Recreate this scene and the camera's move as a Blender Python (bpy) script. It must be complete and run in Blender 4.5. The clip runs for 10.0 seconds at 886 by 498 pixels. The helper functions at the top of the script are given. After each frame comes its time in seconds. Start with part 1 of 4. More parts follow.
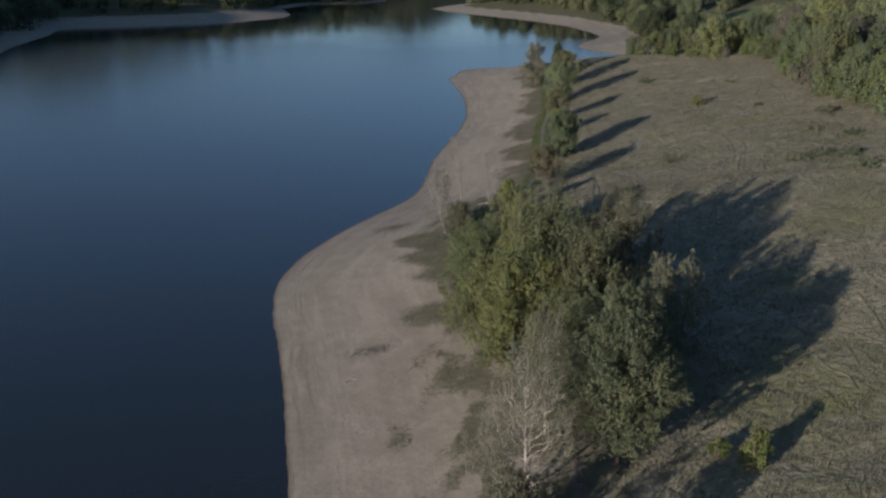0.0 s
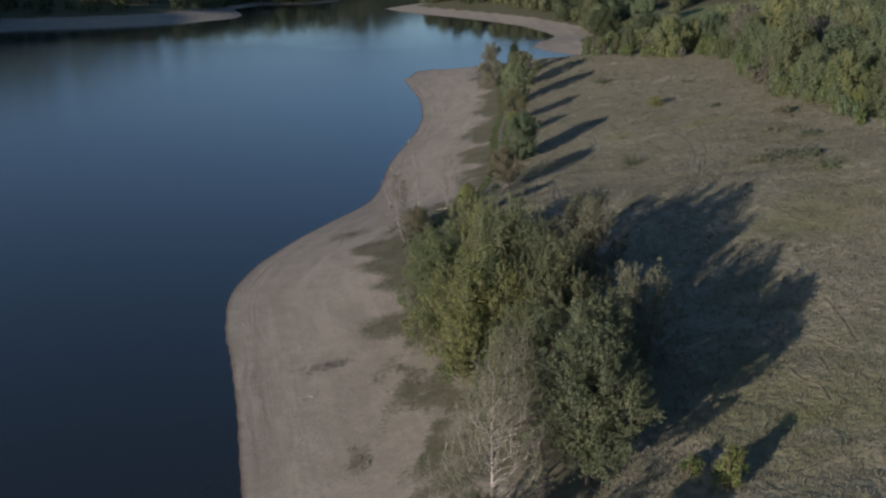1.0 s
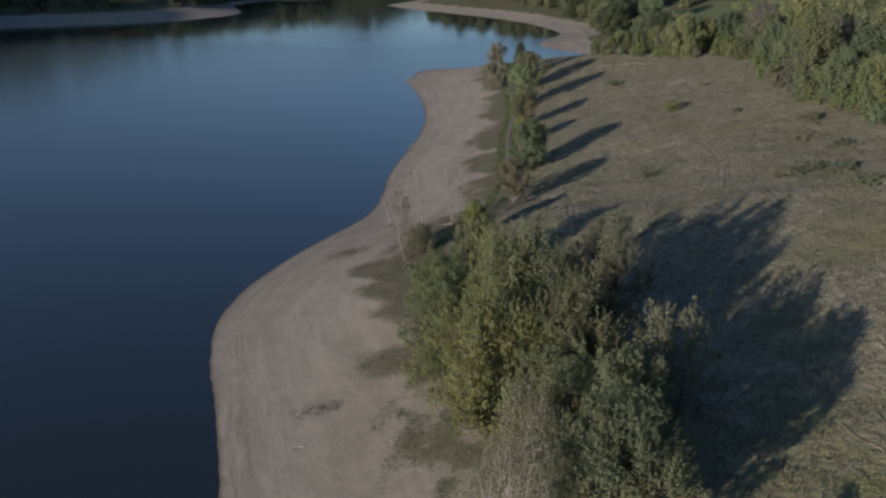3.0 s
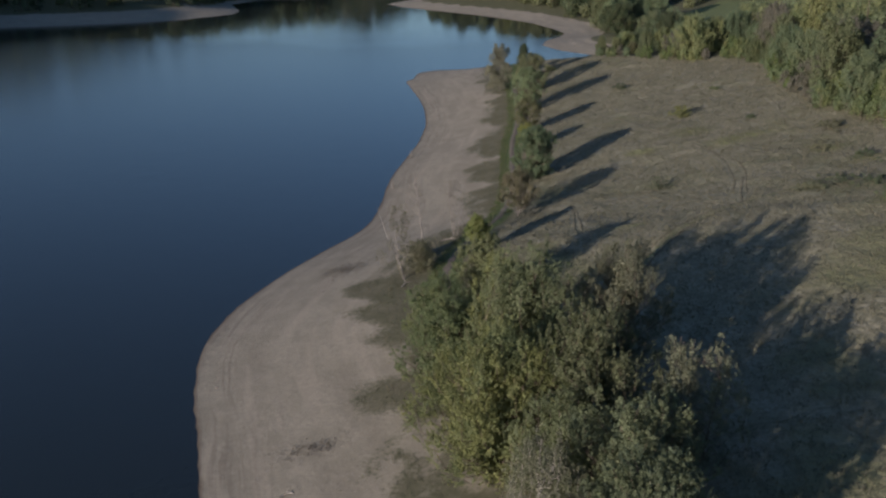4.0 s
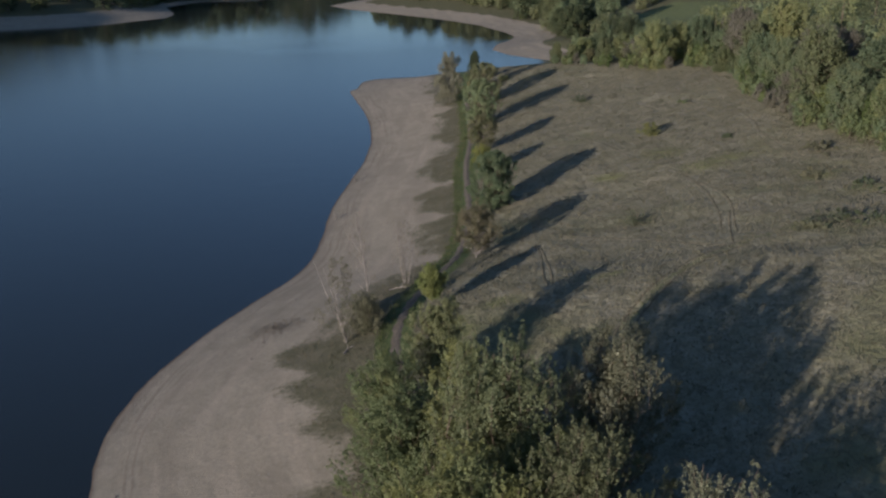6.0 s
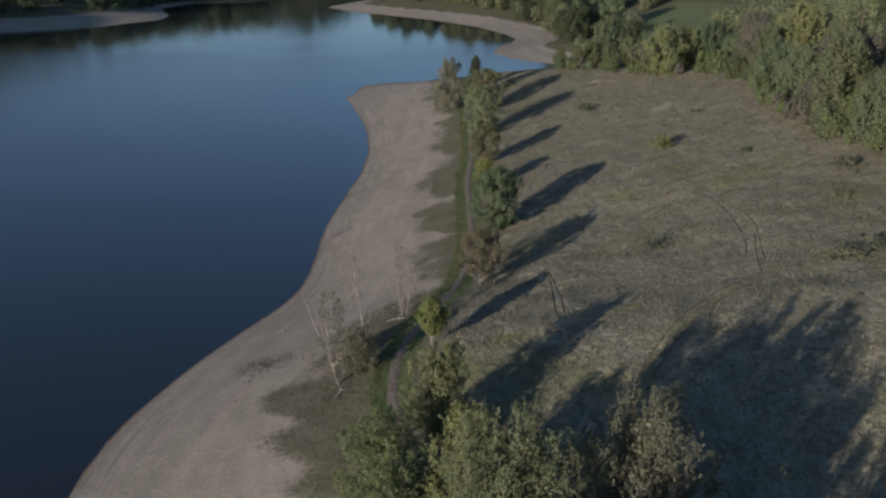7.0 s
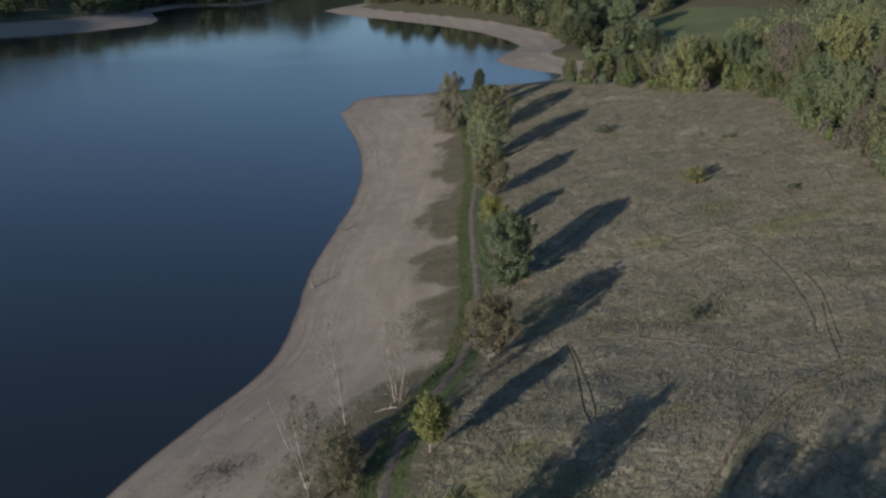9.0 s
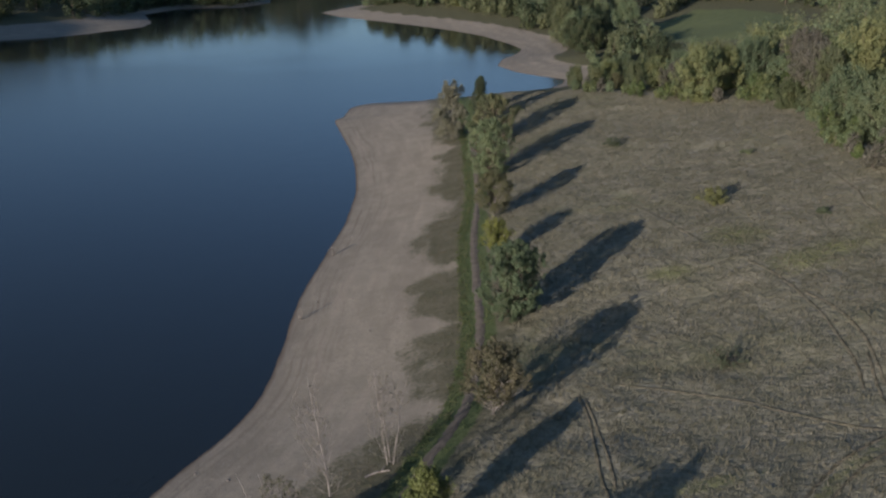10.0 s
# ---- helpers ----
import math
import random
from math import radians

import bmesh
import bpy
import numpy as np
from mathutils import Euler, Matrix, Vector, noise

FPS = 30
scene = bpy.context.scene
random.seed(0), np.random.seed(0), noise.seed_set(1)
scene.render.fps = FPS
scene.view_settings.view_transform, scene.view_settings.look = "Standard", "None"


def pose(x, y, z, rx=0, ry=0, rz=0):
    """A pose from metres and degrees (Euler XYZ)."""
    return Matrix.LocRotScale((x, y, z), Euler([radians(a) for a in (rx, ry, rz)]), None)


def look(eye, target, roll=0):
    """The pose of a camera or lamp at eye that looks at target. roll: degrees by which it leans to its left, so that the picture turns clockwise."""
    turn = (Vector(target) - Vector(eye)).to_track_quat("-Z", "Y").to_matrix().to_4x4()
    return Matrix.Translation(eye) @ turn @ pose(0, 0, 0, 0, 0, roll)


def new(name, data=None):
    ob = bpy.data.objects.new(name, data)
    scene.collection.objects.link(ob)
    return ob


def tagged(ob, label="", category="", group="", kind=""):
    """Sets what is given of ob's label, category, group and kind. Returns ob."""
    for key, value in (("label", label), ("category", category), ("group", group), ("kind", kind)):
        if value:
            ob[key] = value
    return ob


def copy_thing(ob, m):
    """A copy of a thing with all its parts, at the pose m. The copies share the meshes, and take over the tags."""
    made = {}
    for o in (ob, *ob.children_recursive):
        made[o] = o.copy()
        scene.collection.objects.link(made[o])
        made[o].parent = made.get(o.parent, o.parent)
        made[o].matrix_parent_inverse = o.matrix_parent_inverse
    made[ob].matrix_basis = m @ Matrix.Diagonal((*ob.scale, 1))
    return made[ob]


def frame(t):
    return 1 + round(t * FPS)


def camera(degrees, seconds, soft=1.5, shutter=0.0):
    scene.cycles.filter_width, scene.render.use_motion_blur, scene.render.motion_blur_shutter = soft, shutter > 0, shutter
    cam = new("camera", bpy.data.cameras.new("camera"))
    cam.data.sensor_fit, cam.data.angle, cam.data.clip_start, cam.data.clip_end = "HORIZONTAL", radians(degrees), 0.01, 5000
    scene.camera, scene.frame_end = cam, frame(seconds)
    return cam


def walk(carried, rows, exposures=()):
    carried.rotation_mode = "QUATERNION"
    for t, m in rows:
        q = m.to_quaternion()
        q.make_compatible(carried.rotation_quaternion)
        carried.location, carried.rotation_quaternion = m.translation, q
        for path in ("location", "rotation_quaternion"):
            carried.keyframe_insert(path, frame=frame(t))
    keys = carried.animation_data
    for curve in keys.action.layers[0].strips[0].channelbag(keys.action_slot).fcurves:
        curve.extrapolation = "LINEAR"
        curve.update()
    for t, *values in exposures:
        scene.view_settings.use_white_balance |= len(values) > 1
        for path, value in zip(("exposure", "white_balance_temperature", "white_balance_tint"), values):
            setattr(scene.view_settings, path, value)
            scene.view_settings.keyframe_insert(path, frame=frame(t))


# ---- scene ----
cam = camera(50.7, 10.0, soft=2.4)
METRES, EYE, TILT, LEAN, TURN = 78.0, 45.0, -18.8, 0.0, 0.0
ROWS = [
    (0.0, 0.0, 0.0, 0.0, -0.0, 0.0, 0.0),
    (0.5, -0.0006, 0.0226, 0.0065, -2.32, -0.02, 0.7),
    (1.0, -0.0022, 0.0436, 0.0138, -2.63, -0.04, 0.81),
    (1.5, -0.002, 0.0686, 0.022, -2.61, -0.08, 0.82),
    (2.0, -0.0013, 0.0954, 0.0311, -2.56, -0.16, 0.82),
    (2.5, -0.0005, 0.1302, 0.0432, -2.52, -0.25, 0.79),
    (4.0, 0.0048, 0.2574, 0.0883, -2.4, -0.46, 0.8),
    (4.5, 0.009, 0.3094, 0.1071, -2.54, -0.52, 0.85),
    (5.0, 0.0119, 0.3605, 0.125, -4.55, -0.55, 1.47),
    (5.5, 0.0146, 0.4164, 0.1456, -5.38, -0.6, 1.75),
    (7.0, 0.0268, 0.5814, 0.2044, -5.52, -0.66, 1.87),
    (7.5, 0.0328, 0.642, 0.2259, -5.52, -0.66, 1.9),
    (8.0, 0.0385, 0.6984, 0.2459, -5.51, -0.65, 1.9),
    (8.5, 0.0453, 0.7602, 0.2677, -5.5, -0.65, 1.89),
    (9.0, 0.0515, 0.8176, 0.2881, -5.49, -0.66, 1.89),
    (9.5, 0.0588, 0.8816, 0.3102, -5.5, -0.65, 1.89),
    (10.0, 0.0657, 0.9405, 0.331, -5.51, -0.66, 1.92),
]
EXPOSURE, KELVIN, TINT = 0.3, 6560, 23
walk(cam, [(t, pose(0, 0, EYE, TILT, LEAN, TURN) @ pose(METRES * x, METRES * y, METRES * z, 90 + pitch, roll, yaw)) for t, x, y, z, yaw, pitch, roll in ROWS],
     [(0.0, EXPOSURE, KELVIN, TINT), (10.0, EXPOSURE, KELVIN, TINT)])

# ---- light: a low sun behind the camera's left shoulder, clear sky ----
SUN_ELEVATION, SUN_HEADING = 9.5, 44.5  # degrees; the heading is that of the shadows, from x towards y
world = bpy.data.worlds.new("sky")
scene.world = world
world.use_nodes = True
sky = world.node_tree.nodes.new("ShaderNodeTexSky")
sky.sky_type, sky.sun_disc = "NISHITA", False
sky.sun_elevation = radians(SUN_ELEVATION)
sky.sun_rotation = radians(270 - SUN_HEADING)
sky.air_density, sky.dust_density, sky.ozone_density = 1.0, 0.8, 3.8
background = world.node_tree.nodes["Background"]
background.inputs["Strength"].default_value = 0.129
world.node_tree.links.new(sky.outputs[0], background.inputs["Color"])
sun = new("sun", bpy.data.lights.new("sun", "SUN"))
sun.data.energy, sun.data.angle, sun.data.color = 5.9, radians(0.6), (1.0, 0.91, 0.8)
lx, ly = math.cos(radians(SUN_HEADING)), math.sin(radians(SUN_HEADING))
sun.matrix_world = look((-300 * lx, -300 * ly, 300 * math.tan(radians(SUN_ELEVATION))), (0, 0, 0))


# ---- materials ----
class Mat:
    """A node material with a few short ways to add nodes."""

    def __init__(self, name, rough=0.9, spec=0.3):
        self.m = bpy.data.materials.new(name)
        self.m.use_nodes = True
        self.n = self.m.node_tree.nodes
        self.b = self.n["Principled BSDF"]
        self.b.inputs["Roughness"].default_value = rough
        self.b.inputs["Specular IOR Level"].default_value = spec
        self.where = self.n.new("ShaderNodeNewGeometry").outputs["Position"]

    def put(self, socket, value):
        if isinstance(value, bpy.types.NodeSocket):
            self.m.node_tree.links.new(value, socket)
        else:
            socket.default_value = value

    def noise(self, scale, detail=4, rough=0.6, stretch=None):
        t = self.n.new("ShaderNodeTexNoise")
        at = self.where
        if stretch:
            mp = self.n.new("ShaderNodeMapping")
            mp.inputs["Scale"].default_value = stretch
            self.put(mp.inputs["Vector"], at)
            at = mp.outputs[0]
        self.put(t.inputs["Vector"], at)
        t.inputs["Scale"].default_value, t.inputs["Detail"].default_value, t.inputs["Roughness"].default_value = scale, detail, rough
        return t.outputs["Fac"]

    def strand(self, along, scale, seed=0.0):
        """Noise that changes along one value alone, and slowly with the place."""
        t = self.n.new("ShaderNodeTexNoise")
        t.noise_dimensions = "4D"
        mp = self.n.new("ShaderNodeMapping")
        mp.inputs["Scale"].default_value = (0.06, 0.06, 0.06)
        mp.inputs["Location"].default_value = (seed, 0, 0)
        self.put(mp.inputs["Vector"], self.where)
        self.put(t.inputs["Vector"], mp.outputs[0])
        self.put(t.inputs["W"], self.math("MULTIPLY", along, scale))
        t.inputs["Scale"].default_value, t.inputs["Detail"].default_value, t.inputs["Roughness"].default_value = 1.0, 3, 0.6
        return t.outputs["Fac"]

    def seams(self, scale, bend, seed=0.0):
        """Distance from the borders of uneven cells, bent by noise."""
        w = self.n.new("ShaderNodeTexNoise")
        self.put(w.inputs["Vector"], self.where)
        w.inputs["Scale"].default_value, w.inputs["Detail"].default_value = scale * 1.5, 3
        a = self.n.new("ShaderNodeVectorMath")
        a.operation = "MULTIPLY_ADD"
        self.put(a.inputs[0], w.outputs["Color"])
        a.inputs[1].default_value = (bend, bend, 0)
        self.put(a.inputs[2], self.where)
        flat = self.n.new("ShaderNodeMapping")
        flat.inputs["Scale"].default_value = (1, 1, 0)
        flat.inputs["Location"].default_value = (seed, seed, 0)
        self.put(flat.inputs["Vector"], a.outputs[0])
        t = self.n.new("ShaderNodeTexVoronoi")
        t.feature, t.voronoi_dimensions = "DISTANCE_TO_EDGE", "2D"
        self.put(t.inputs["Vector"], flat.outputs[0])
        t.inputs["Scale"].default_value = scale
        return t.outputs["Distance"]

    def cells(self, scale):
        t = self.n.new("ShaderNodeTexVoronoi")
        self.put(t.inputs["Vector"], self.where)
        t.inputs["Scale"].default_value = scale
        return t.outputs["Distance"], t.outputs["Color"]

    def math(self, op, a, b=0.0, clamp=False):
        t = self.n.new("ShaderNodeMath")
        t.operation, t.use_clamp = op, clamp
        self.put(t.inputs[0], a)
        self.put(t.inputs[1], b)
        return t.outputs[0]

    def span(self, v, a, b, lo=0.0, hi=1.0):
        t = self.n.new("ShaderNodeMapRange")
        t.interpolation_type = "SMOOTHSTEP"
        self.put(t.inputs[0], v)
        for i, w in enumerate((a, b, lo, hi)):
            t.inputs[1 + i].default_value = w
        return t.outputs[0]

    def mix(self, k, a, b):
        t = self.n.new("ShaderNodeMix")
        t.data_type = "RGBA"
        self.put(t.inputs["Factor"], k)
        for s, v in ((t.inputs[6], a), (t.inputs[7], b)):
            self.put(s, (*v, 1) if isinstance(v, tuple) else v)
        return t.outputs[2]

    def attr(self, name):
        t = self.n.new("ShaderNodeAttribute")
        t.attribute_name = name
        return t.outputs["Fac"]

    def bump(self, height, dist, strength=1.0):
        t = self.n.new("ShaderNodeBump")
        t.inputs["Distance"].default_value, t.inputs["Strength"].default_value = dist, strength
        self.put(t.inputs["Height"], height)
        self.put(self.b.inputs["Normal"], t.outputs[0])

    def color(self, c):
        self.put(self.b.inputs["Base Color"], (*c, 1) if isinstance(c, tuple) else c)
        return self.m


def ground_material():
    k = Mat("ground", 0.95, 0.15)
    shore, side, green, wood = (k.attr(a) for a in ("shore", "side", "green", "wood"))
    big, mid, fine, grit = k.noise(0.045, 4), k.noise(0.35, 5), k.noise(2.2, 5, 0.7), k.noise(14, 3)
    # bare lake bed: beige silt and gravel, with drawdown lines along the water
    sand = k.mix(k.span(mid, 0.3, 0.7), (0.208, 0.192, 0.143), (0.258, 0.239, 0.181))
    sand = k.mix(k.span(fine, 0.45, 0.75), sand, (0.185, 0.172, 0.135))
    drift = k.math("ADD", shore, k.math("MULTIPLY", big, 2.5))
    lines = k.math("MULTIPLY", k.span(k.strand(drift, 1.7), 0.5, 0.62), k.span(shore, 9.0, 1.5))
    sand = k.mix(k.math("MULTIPLY", lines, 0.6), sand, (0.14, 0.122, 0.095))
    sand = k.mix(k.math("MULTIPLY", k.span(k.strand(drift, 0.55, 3.0), 0.5, 0.66), 0.45), sand, (0.285, 0.256, 0.196))
    sand = k.mix(k.math("MULTIPLY", k.span(k.strand(drift, 0.9, 9.0), 0.54, 0.7), 0.3), sand, (0.165, 0.145, 0.115))
    sand = k.mix(k.math("MULTIPLY", k.span(k.noise(7, 3, 0.7), 0.55, 0.7), 0.35), sand, (0.15, 0.135, 0.108))
    sand = k.mix(k.math("MULTIPLY", k.span(grit, 0.52, 0.68), 0.4), sand, (0.14, 0.126, 0.095))
    sand = k.mix(k.math("MULTIPLY", k.span(k.strand(drift, 0.33, 17.0), 0.48, 0.64), 0.4), sand, (0.168, 0.153, 0.117))
    stones = k.span(k.cells(3.2)[0], 0.22, 0.1)
    sand = k.mix(k.math("MULTIPLY", stones, k.span(grit, 0.5, 0.62)), sand, (0.36, 0.34, 0.31))
    wet = k.span(k.math("ADD", shore, k.math("MULTIPLY", mid, 0.5)), 0.9, 0.25)
    sand = k.mix(wet, sand, (0.1, 0.078, 0.055))
    # low herbs between the beach and the path
    herb = k.mix(k.span(mid, 0.35, 0.65), (0.078, 0.08, 0.047), (0.112, 0.107, 0.07))
    herb = k.mix(k.span(fine, 0.5, 0.7), herb, (0.06, 0.07, 0.035))
    reach = k.math("ADD", k.attr("herb"), k.math("MULTIPLY", k.math("SUBTRACT", fine, 0.5), 6.0))
    base = k.mix(k.math("MULTIPLY", k.span(k.math("ADD", reach, k.math("MULTIPLY", k.math("SUBTRACT", mid, 0.5), 4.0)), -1.1, 1.9), 0.93), sand, herb)
    # green strip beside the path
    strip = k.mix(k.span(fine, 0.35, 0.65), (0.05, 0.076, 0.028), (0.082, 0.105, 0.045))
    base = k.mix(k.span(k.math("ADD", k.attr("lush"), k.math("MULTIPLY", k.math("SUBTRACT", fine, 0.5), 0.9)), 0.35, 0.65), base, strip)
    # dry meadow
    dry = k.mix(k.span(mid, 0.35, 0.65), (0.167, 0.165, 0.109), (0.217, 0.21, 0.15))
    dry = k.mix(k.math("MULTIPLY", k.span(fine, 0.42, 0.66), 0.8), dry, (0.122, 0.122, 0.076))
    dry = k.mix(k.math("MULTIPLY", k.span(big, 0.5, 0.66), 0.75), dry, (0.12, 0.13, 0.062))
    dry = k.mix(k.math("MULTIPLY", k.span(k.noise(0.9, 5, 0.65, (1, 0.7, 1)), 0.5, 0.64), 0.55), dry, (0.095, 0.097, 0.06))
    # fresher growth in hollows, and the narrow runs that animals tread
    dry = k.mix(k.math("MULTIPLY", k.span(k.math("ADD", k.attr("fresh"), k.math("MULTIPLY", k.math("SUBTRACT", fine, 0.5), 1.2)), 0.3, 0.9), 0.75), dry, (0.125, 0.14, 0.052))
    runs = k.math("MULTIPLY", k.span(k.seams(0.11, 6.0), 0.018, 0.006), k.span(k.noise(0.08, 2), 0.46, 0.56))
    runs = k.math("MAXIMUM", runs, k.math("MULTIPLY", k.span(k.seams(0.3, 3.0, 40.0), 0.05, 0.015), k.span(k.noise(0.13, 3), 0.5, 0.6)))
    runs = k.math("MULTIPLY", runs, k.span(fine, 0.3, 0.5))
    dry = k.mix(k.math("MULTIPLY", runs, 0.5), dry, (0.075, 0.074, 0.045))
    base = k.mix(k.span(k.math("ADD", side, k.math("MULTIPLY", mid, 5.0)), 4.0, 7.5), base, dry)
    leaf = k.mix(k.span(fine, 0.4, 0.6), (0.06, 0.068, 0.035), (0.1, 0.1, 0.055))
    base = k.mix(k.span(k.math("ADD", wood, k.math("MULTIPLY", k.math("SUBTRACT", mid, 0.5), 0.8)), 0.4, 0.6), base, leaf)
    turf = k.mix(k.span(mid, 0.35, 0.65), (0.085, 0.11, 0.045), (0.105, 0.13, 0.055))
    base = k.mix(k.span(green, 0.4, 0.6), base, turf)
    rough = k.math("ADD", k.math("MULTIPLY", lines, 0.06), k.math("MULTIPLY", fine, k.span(side, -4, 4, 0.35, 1.0)))
    rough = k.math("ADD", rough, k.math("MULTIPLY", grit, 0.25))
    tufts = k.math("MULTIPLY", k.span(k.noise(1.0, 4, 0.6), 0.3, 0.7), k.span(side, 0, 5, 0.2, 1.5))
    rough = k.math("ADD", rough, tufts)
    rough = k.math("SUBTRACT", rough, k.math("MULTIPLY", runs, k.span(side, 3, 7, 0.0, 0.5)))
    k.bump(rough, 0.12, 0.6)
    return k.color(base)


def water_material():
    k = Mat("water", 0.04, 0.5)
    k.b.inputs["IOR"].default_value = 1.33
    ripple = k.math("ADD", k.noise(1.3, 3, 0.5, (1, 0.6, 1)), k.math("MULTIPLY", k.noise(0.25, 2), 1.5))
    axes = k.n.new("ShaderNodeSeparateXYZ")
    k.put(axes.inputs[0], k.where)
    calm = k.span(k.math("ADD", axes.outputs[1], k.math("MULTIPLY", k.noise(0.012, 3), 160.0)), 450.0, 540.0)
    k.put(k.b.inputs["Roughness"], k.span(calm, 0.0, 1.0, 0.15, 0.05))
    k.bump(ripple, 0.035, 0.5)
    return k.color(k.mix(k.noise(0.02, 3), (0.013, 0.019, 0.018), (0.016, 0.022, 0.021)))


def leaf_material(name, a, b, c):
    """Leaves of tints a to b, here and there c; some light passes through."""
    k = Mat(name, 0.6, 0.25)
    island = k.n.new("ShaderNodeNewGeometry").outputs["Random Per Island"]
    own = k.n.new("ShaderNodeObjectInfo").outputs["Random"]
    tint = k.mix(island, a, b)
    tint = k.mix(k.span(k.math("ADD", k.noise(0.45, 3), k.math("MULTIPLY", own, 0.2)), 0.5, 0.75), tint, c)
    vary = k.n.new("ShaderNodeHueSaturation")
    k.put(vary.inputs["Color"], tint)
    k.put(vary.inputs["Value"], k.span(own, 0.0, 1.0, 0.82, 1.22))
    k.put(vary.inputs["Hue"], k.span(k.math("FRACT", k.math("MULTIPLY", own, 7.3)), 0.0, 1.0, 0.497, 0.513))
    tint = vary.outputs[0]
    k.color(tint)
    out = k.n["Material Output"]
    thin = k.n.new("ShaderNodeBsdfTranslucent")
    k.put(thin.inputs["Color"], tint)
    both = k.n.new("ShaderNodeMixShader")
    both.inputs[0].default_value = 0.48
    k.put(both.inputs[1], k.b.outputs[0])
    k.put(both.inputs[2], thin.outputs[0])
    k.put(out.inputs["Surface"], both.outputs[0])
    return k.m


def bark_material(name, a, b, scale=6):
    k = Mat(name, 0.9, 0.2)
    k.bump(k.noise(scale * 2, 4, 0.6, (1, 1, 0.3)), 0.03)
    return k.color(k.mix(k.span(k.noise(scale, 4, 0.6, (1, 1, 0.25)), 0.35, 0.65), a, b))


GROUND, WATER = ground_material(), water_material()
BARK = bark_material("bark", (0.07, 0.055, 0.04), (0.13, 0.105, 0.08))
PALE_BARK = bark_material("pale_bark", (0.2, 0.18, 0.15), (0.42, 0.39, 0.34), 3)
BIRCH_BARK = bark_material("birch_bark", (0.15, 0.145, 0.125), (0.29, 0.28, 0.245), 3)
GREY_BARK = bark_material("grey_bark", (0.11, 0.105, 0.092), (0.22, 0.21, 0.19), 3)
LEAF_OAK = leaf_material("green_leaves", (0.103, 0.147, 0.083), (0.145, 0.194, 0.107), (0.154, 0.189, 0.097))
LEAF_DEEP = leaf_material("deep_green_leaves", (0.081, 0.108, 0.064), (0.115, 0.145, 0.085), (0.121, 0.144, 0.076))
LEAF_OLIVE = leaf_material("olive_leaves", (0.101, 0.125, 0.057), (0.139, 0.165, 0.076), (0.155, 0.168, 0.065))
LEAF_YELLOWING = leaf_material("yellowing_leaves", (0.110, 0.148, 0.071), (0.149, 0.188, 0.090), (0.173, 0.192, 0.082))
LEAF_POPLAR = leaf_material("grey_green_leaves", (0.119, 0.143, 0.074), (0.164, 0.189, 0.101), (0.136, 0.155, 0.074))
LEAF_WILLOW = leaf_material("pale_willow_leaves", (0.125, 0.133, 0.082), (0.175, 0.18, 0.115), (0.14, 0.145, 0.085))
LEAF_DARK = leaf_material("dark_green_leaves", (0.042, 0.066, 0.036), (0.07, 0.095, 0.048), (0.085, 0.1, 0.046))
LEAF_SILVER = leaf_material("silvery_leaves", (0.125, 0.138, 0.088), (0.18, 0.19, 0.125), (0.14, 0.15, 0.092))
LEAF_RUSSET = leaf_material("russet_leaves", (0.14, 0.134, 0.08), (0.178, 0.165, 0.098), (0.126, 0.13, 0.074))
LEAF_BRONZE = leaf_material("bronze_leaves", (0.138, 0.143, 0.076), (0.178, 0.172, 0.09), (0.12, 0.138, 0.07))
LEAF_PALE = leaf_material("pale_grey_leaves", (0.19, 0.198, 0.135), (0.255, 0.26, 0.18), (0.2, 0.208, 0.14))
LEAF_YELLOW = leaf_material("yellow_leaves", (0.19, 0.225, 0.065), (0.25, 0.275, 0.08), (0.165, 0.205, 0.065))
LEAF_LIME = leaf_material("lime_leaves", (0.088, 0.128, 0.046), (0.122, 0.16, 0.056), (0.135, 0.16, 0.056))
TWIG_BROWN = leaf_material("dry_twigs", (0.118, 0.115, 0.09), (0.17, 0.165, 0.132), (0.125, 0.124, 0.088))
GRASS_DRY = leaf_material("dry_grass", (0.142, 0.14, 0.094), (0.214, 0.206, 0.144), (0.122, 0.126, 0.076))
GRASS_GREEN = leaf_material("green_grass", (0.06, 0.095, 0.03), (0.11, 0.14, 0.05), (0.13, 0.14, 0.06))


def soil_material():
    k = Mat("trodden_soil", 0.95, 0.15)
    k.bump(k.noise(9, 4), 0.05)
    return k.color(k.mix(k.span(k.noise(1.2, 5), 0.35, 0.65), (0.088, 0.08, 0.062), (0.125, 0.112, 0.09)))


def trail_material():
    k = Mat("trampled_grass", 0.95, 0.1)
    k.bump(k.noise(5, 4), 0.1)
    return k.color(k.mix(k.span(k.noise(1.6, 5), 0.4, 0.6), (0.075, 0.072, 0.045), (0.15, 0.135, 0.09)))


def plain_material(name, a, b, rough):
    k = Mat(name, rough, 0.3)
    return k.color(k.mix(k.span(k.noise(2.5, 4), 0.3, 0.7), a, b))


STONE = plain_material("stone", (0.09, 0.08, 0.068), (0.15, 0.135, 0.115), 0.9)
WHITEWASH = plain_material("whitewash", (0.7, 0.68, 0.64), (0.78, 0.77, 0.74), 0.8)
ROOF_TILE = plain_material("roof_tiles", (0.16, 0.07, 0.05), (0.22, 0.11, 0.08), 0.8)
DARK_PANE = plain_material("window_glass", (0.02, 0.025, 0.03), (0.03, 0.035, 0.04), 0.1)
SOIL, TRAIL = soil_material(), trail_material()

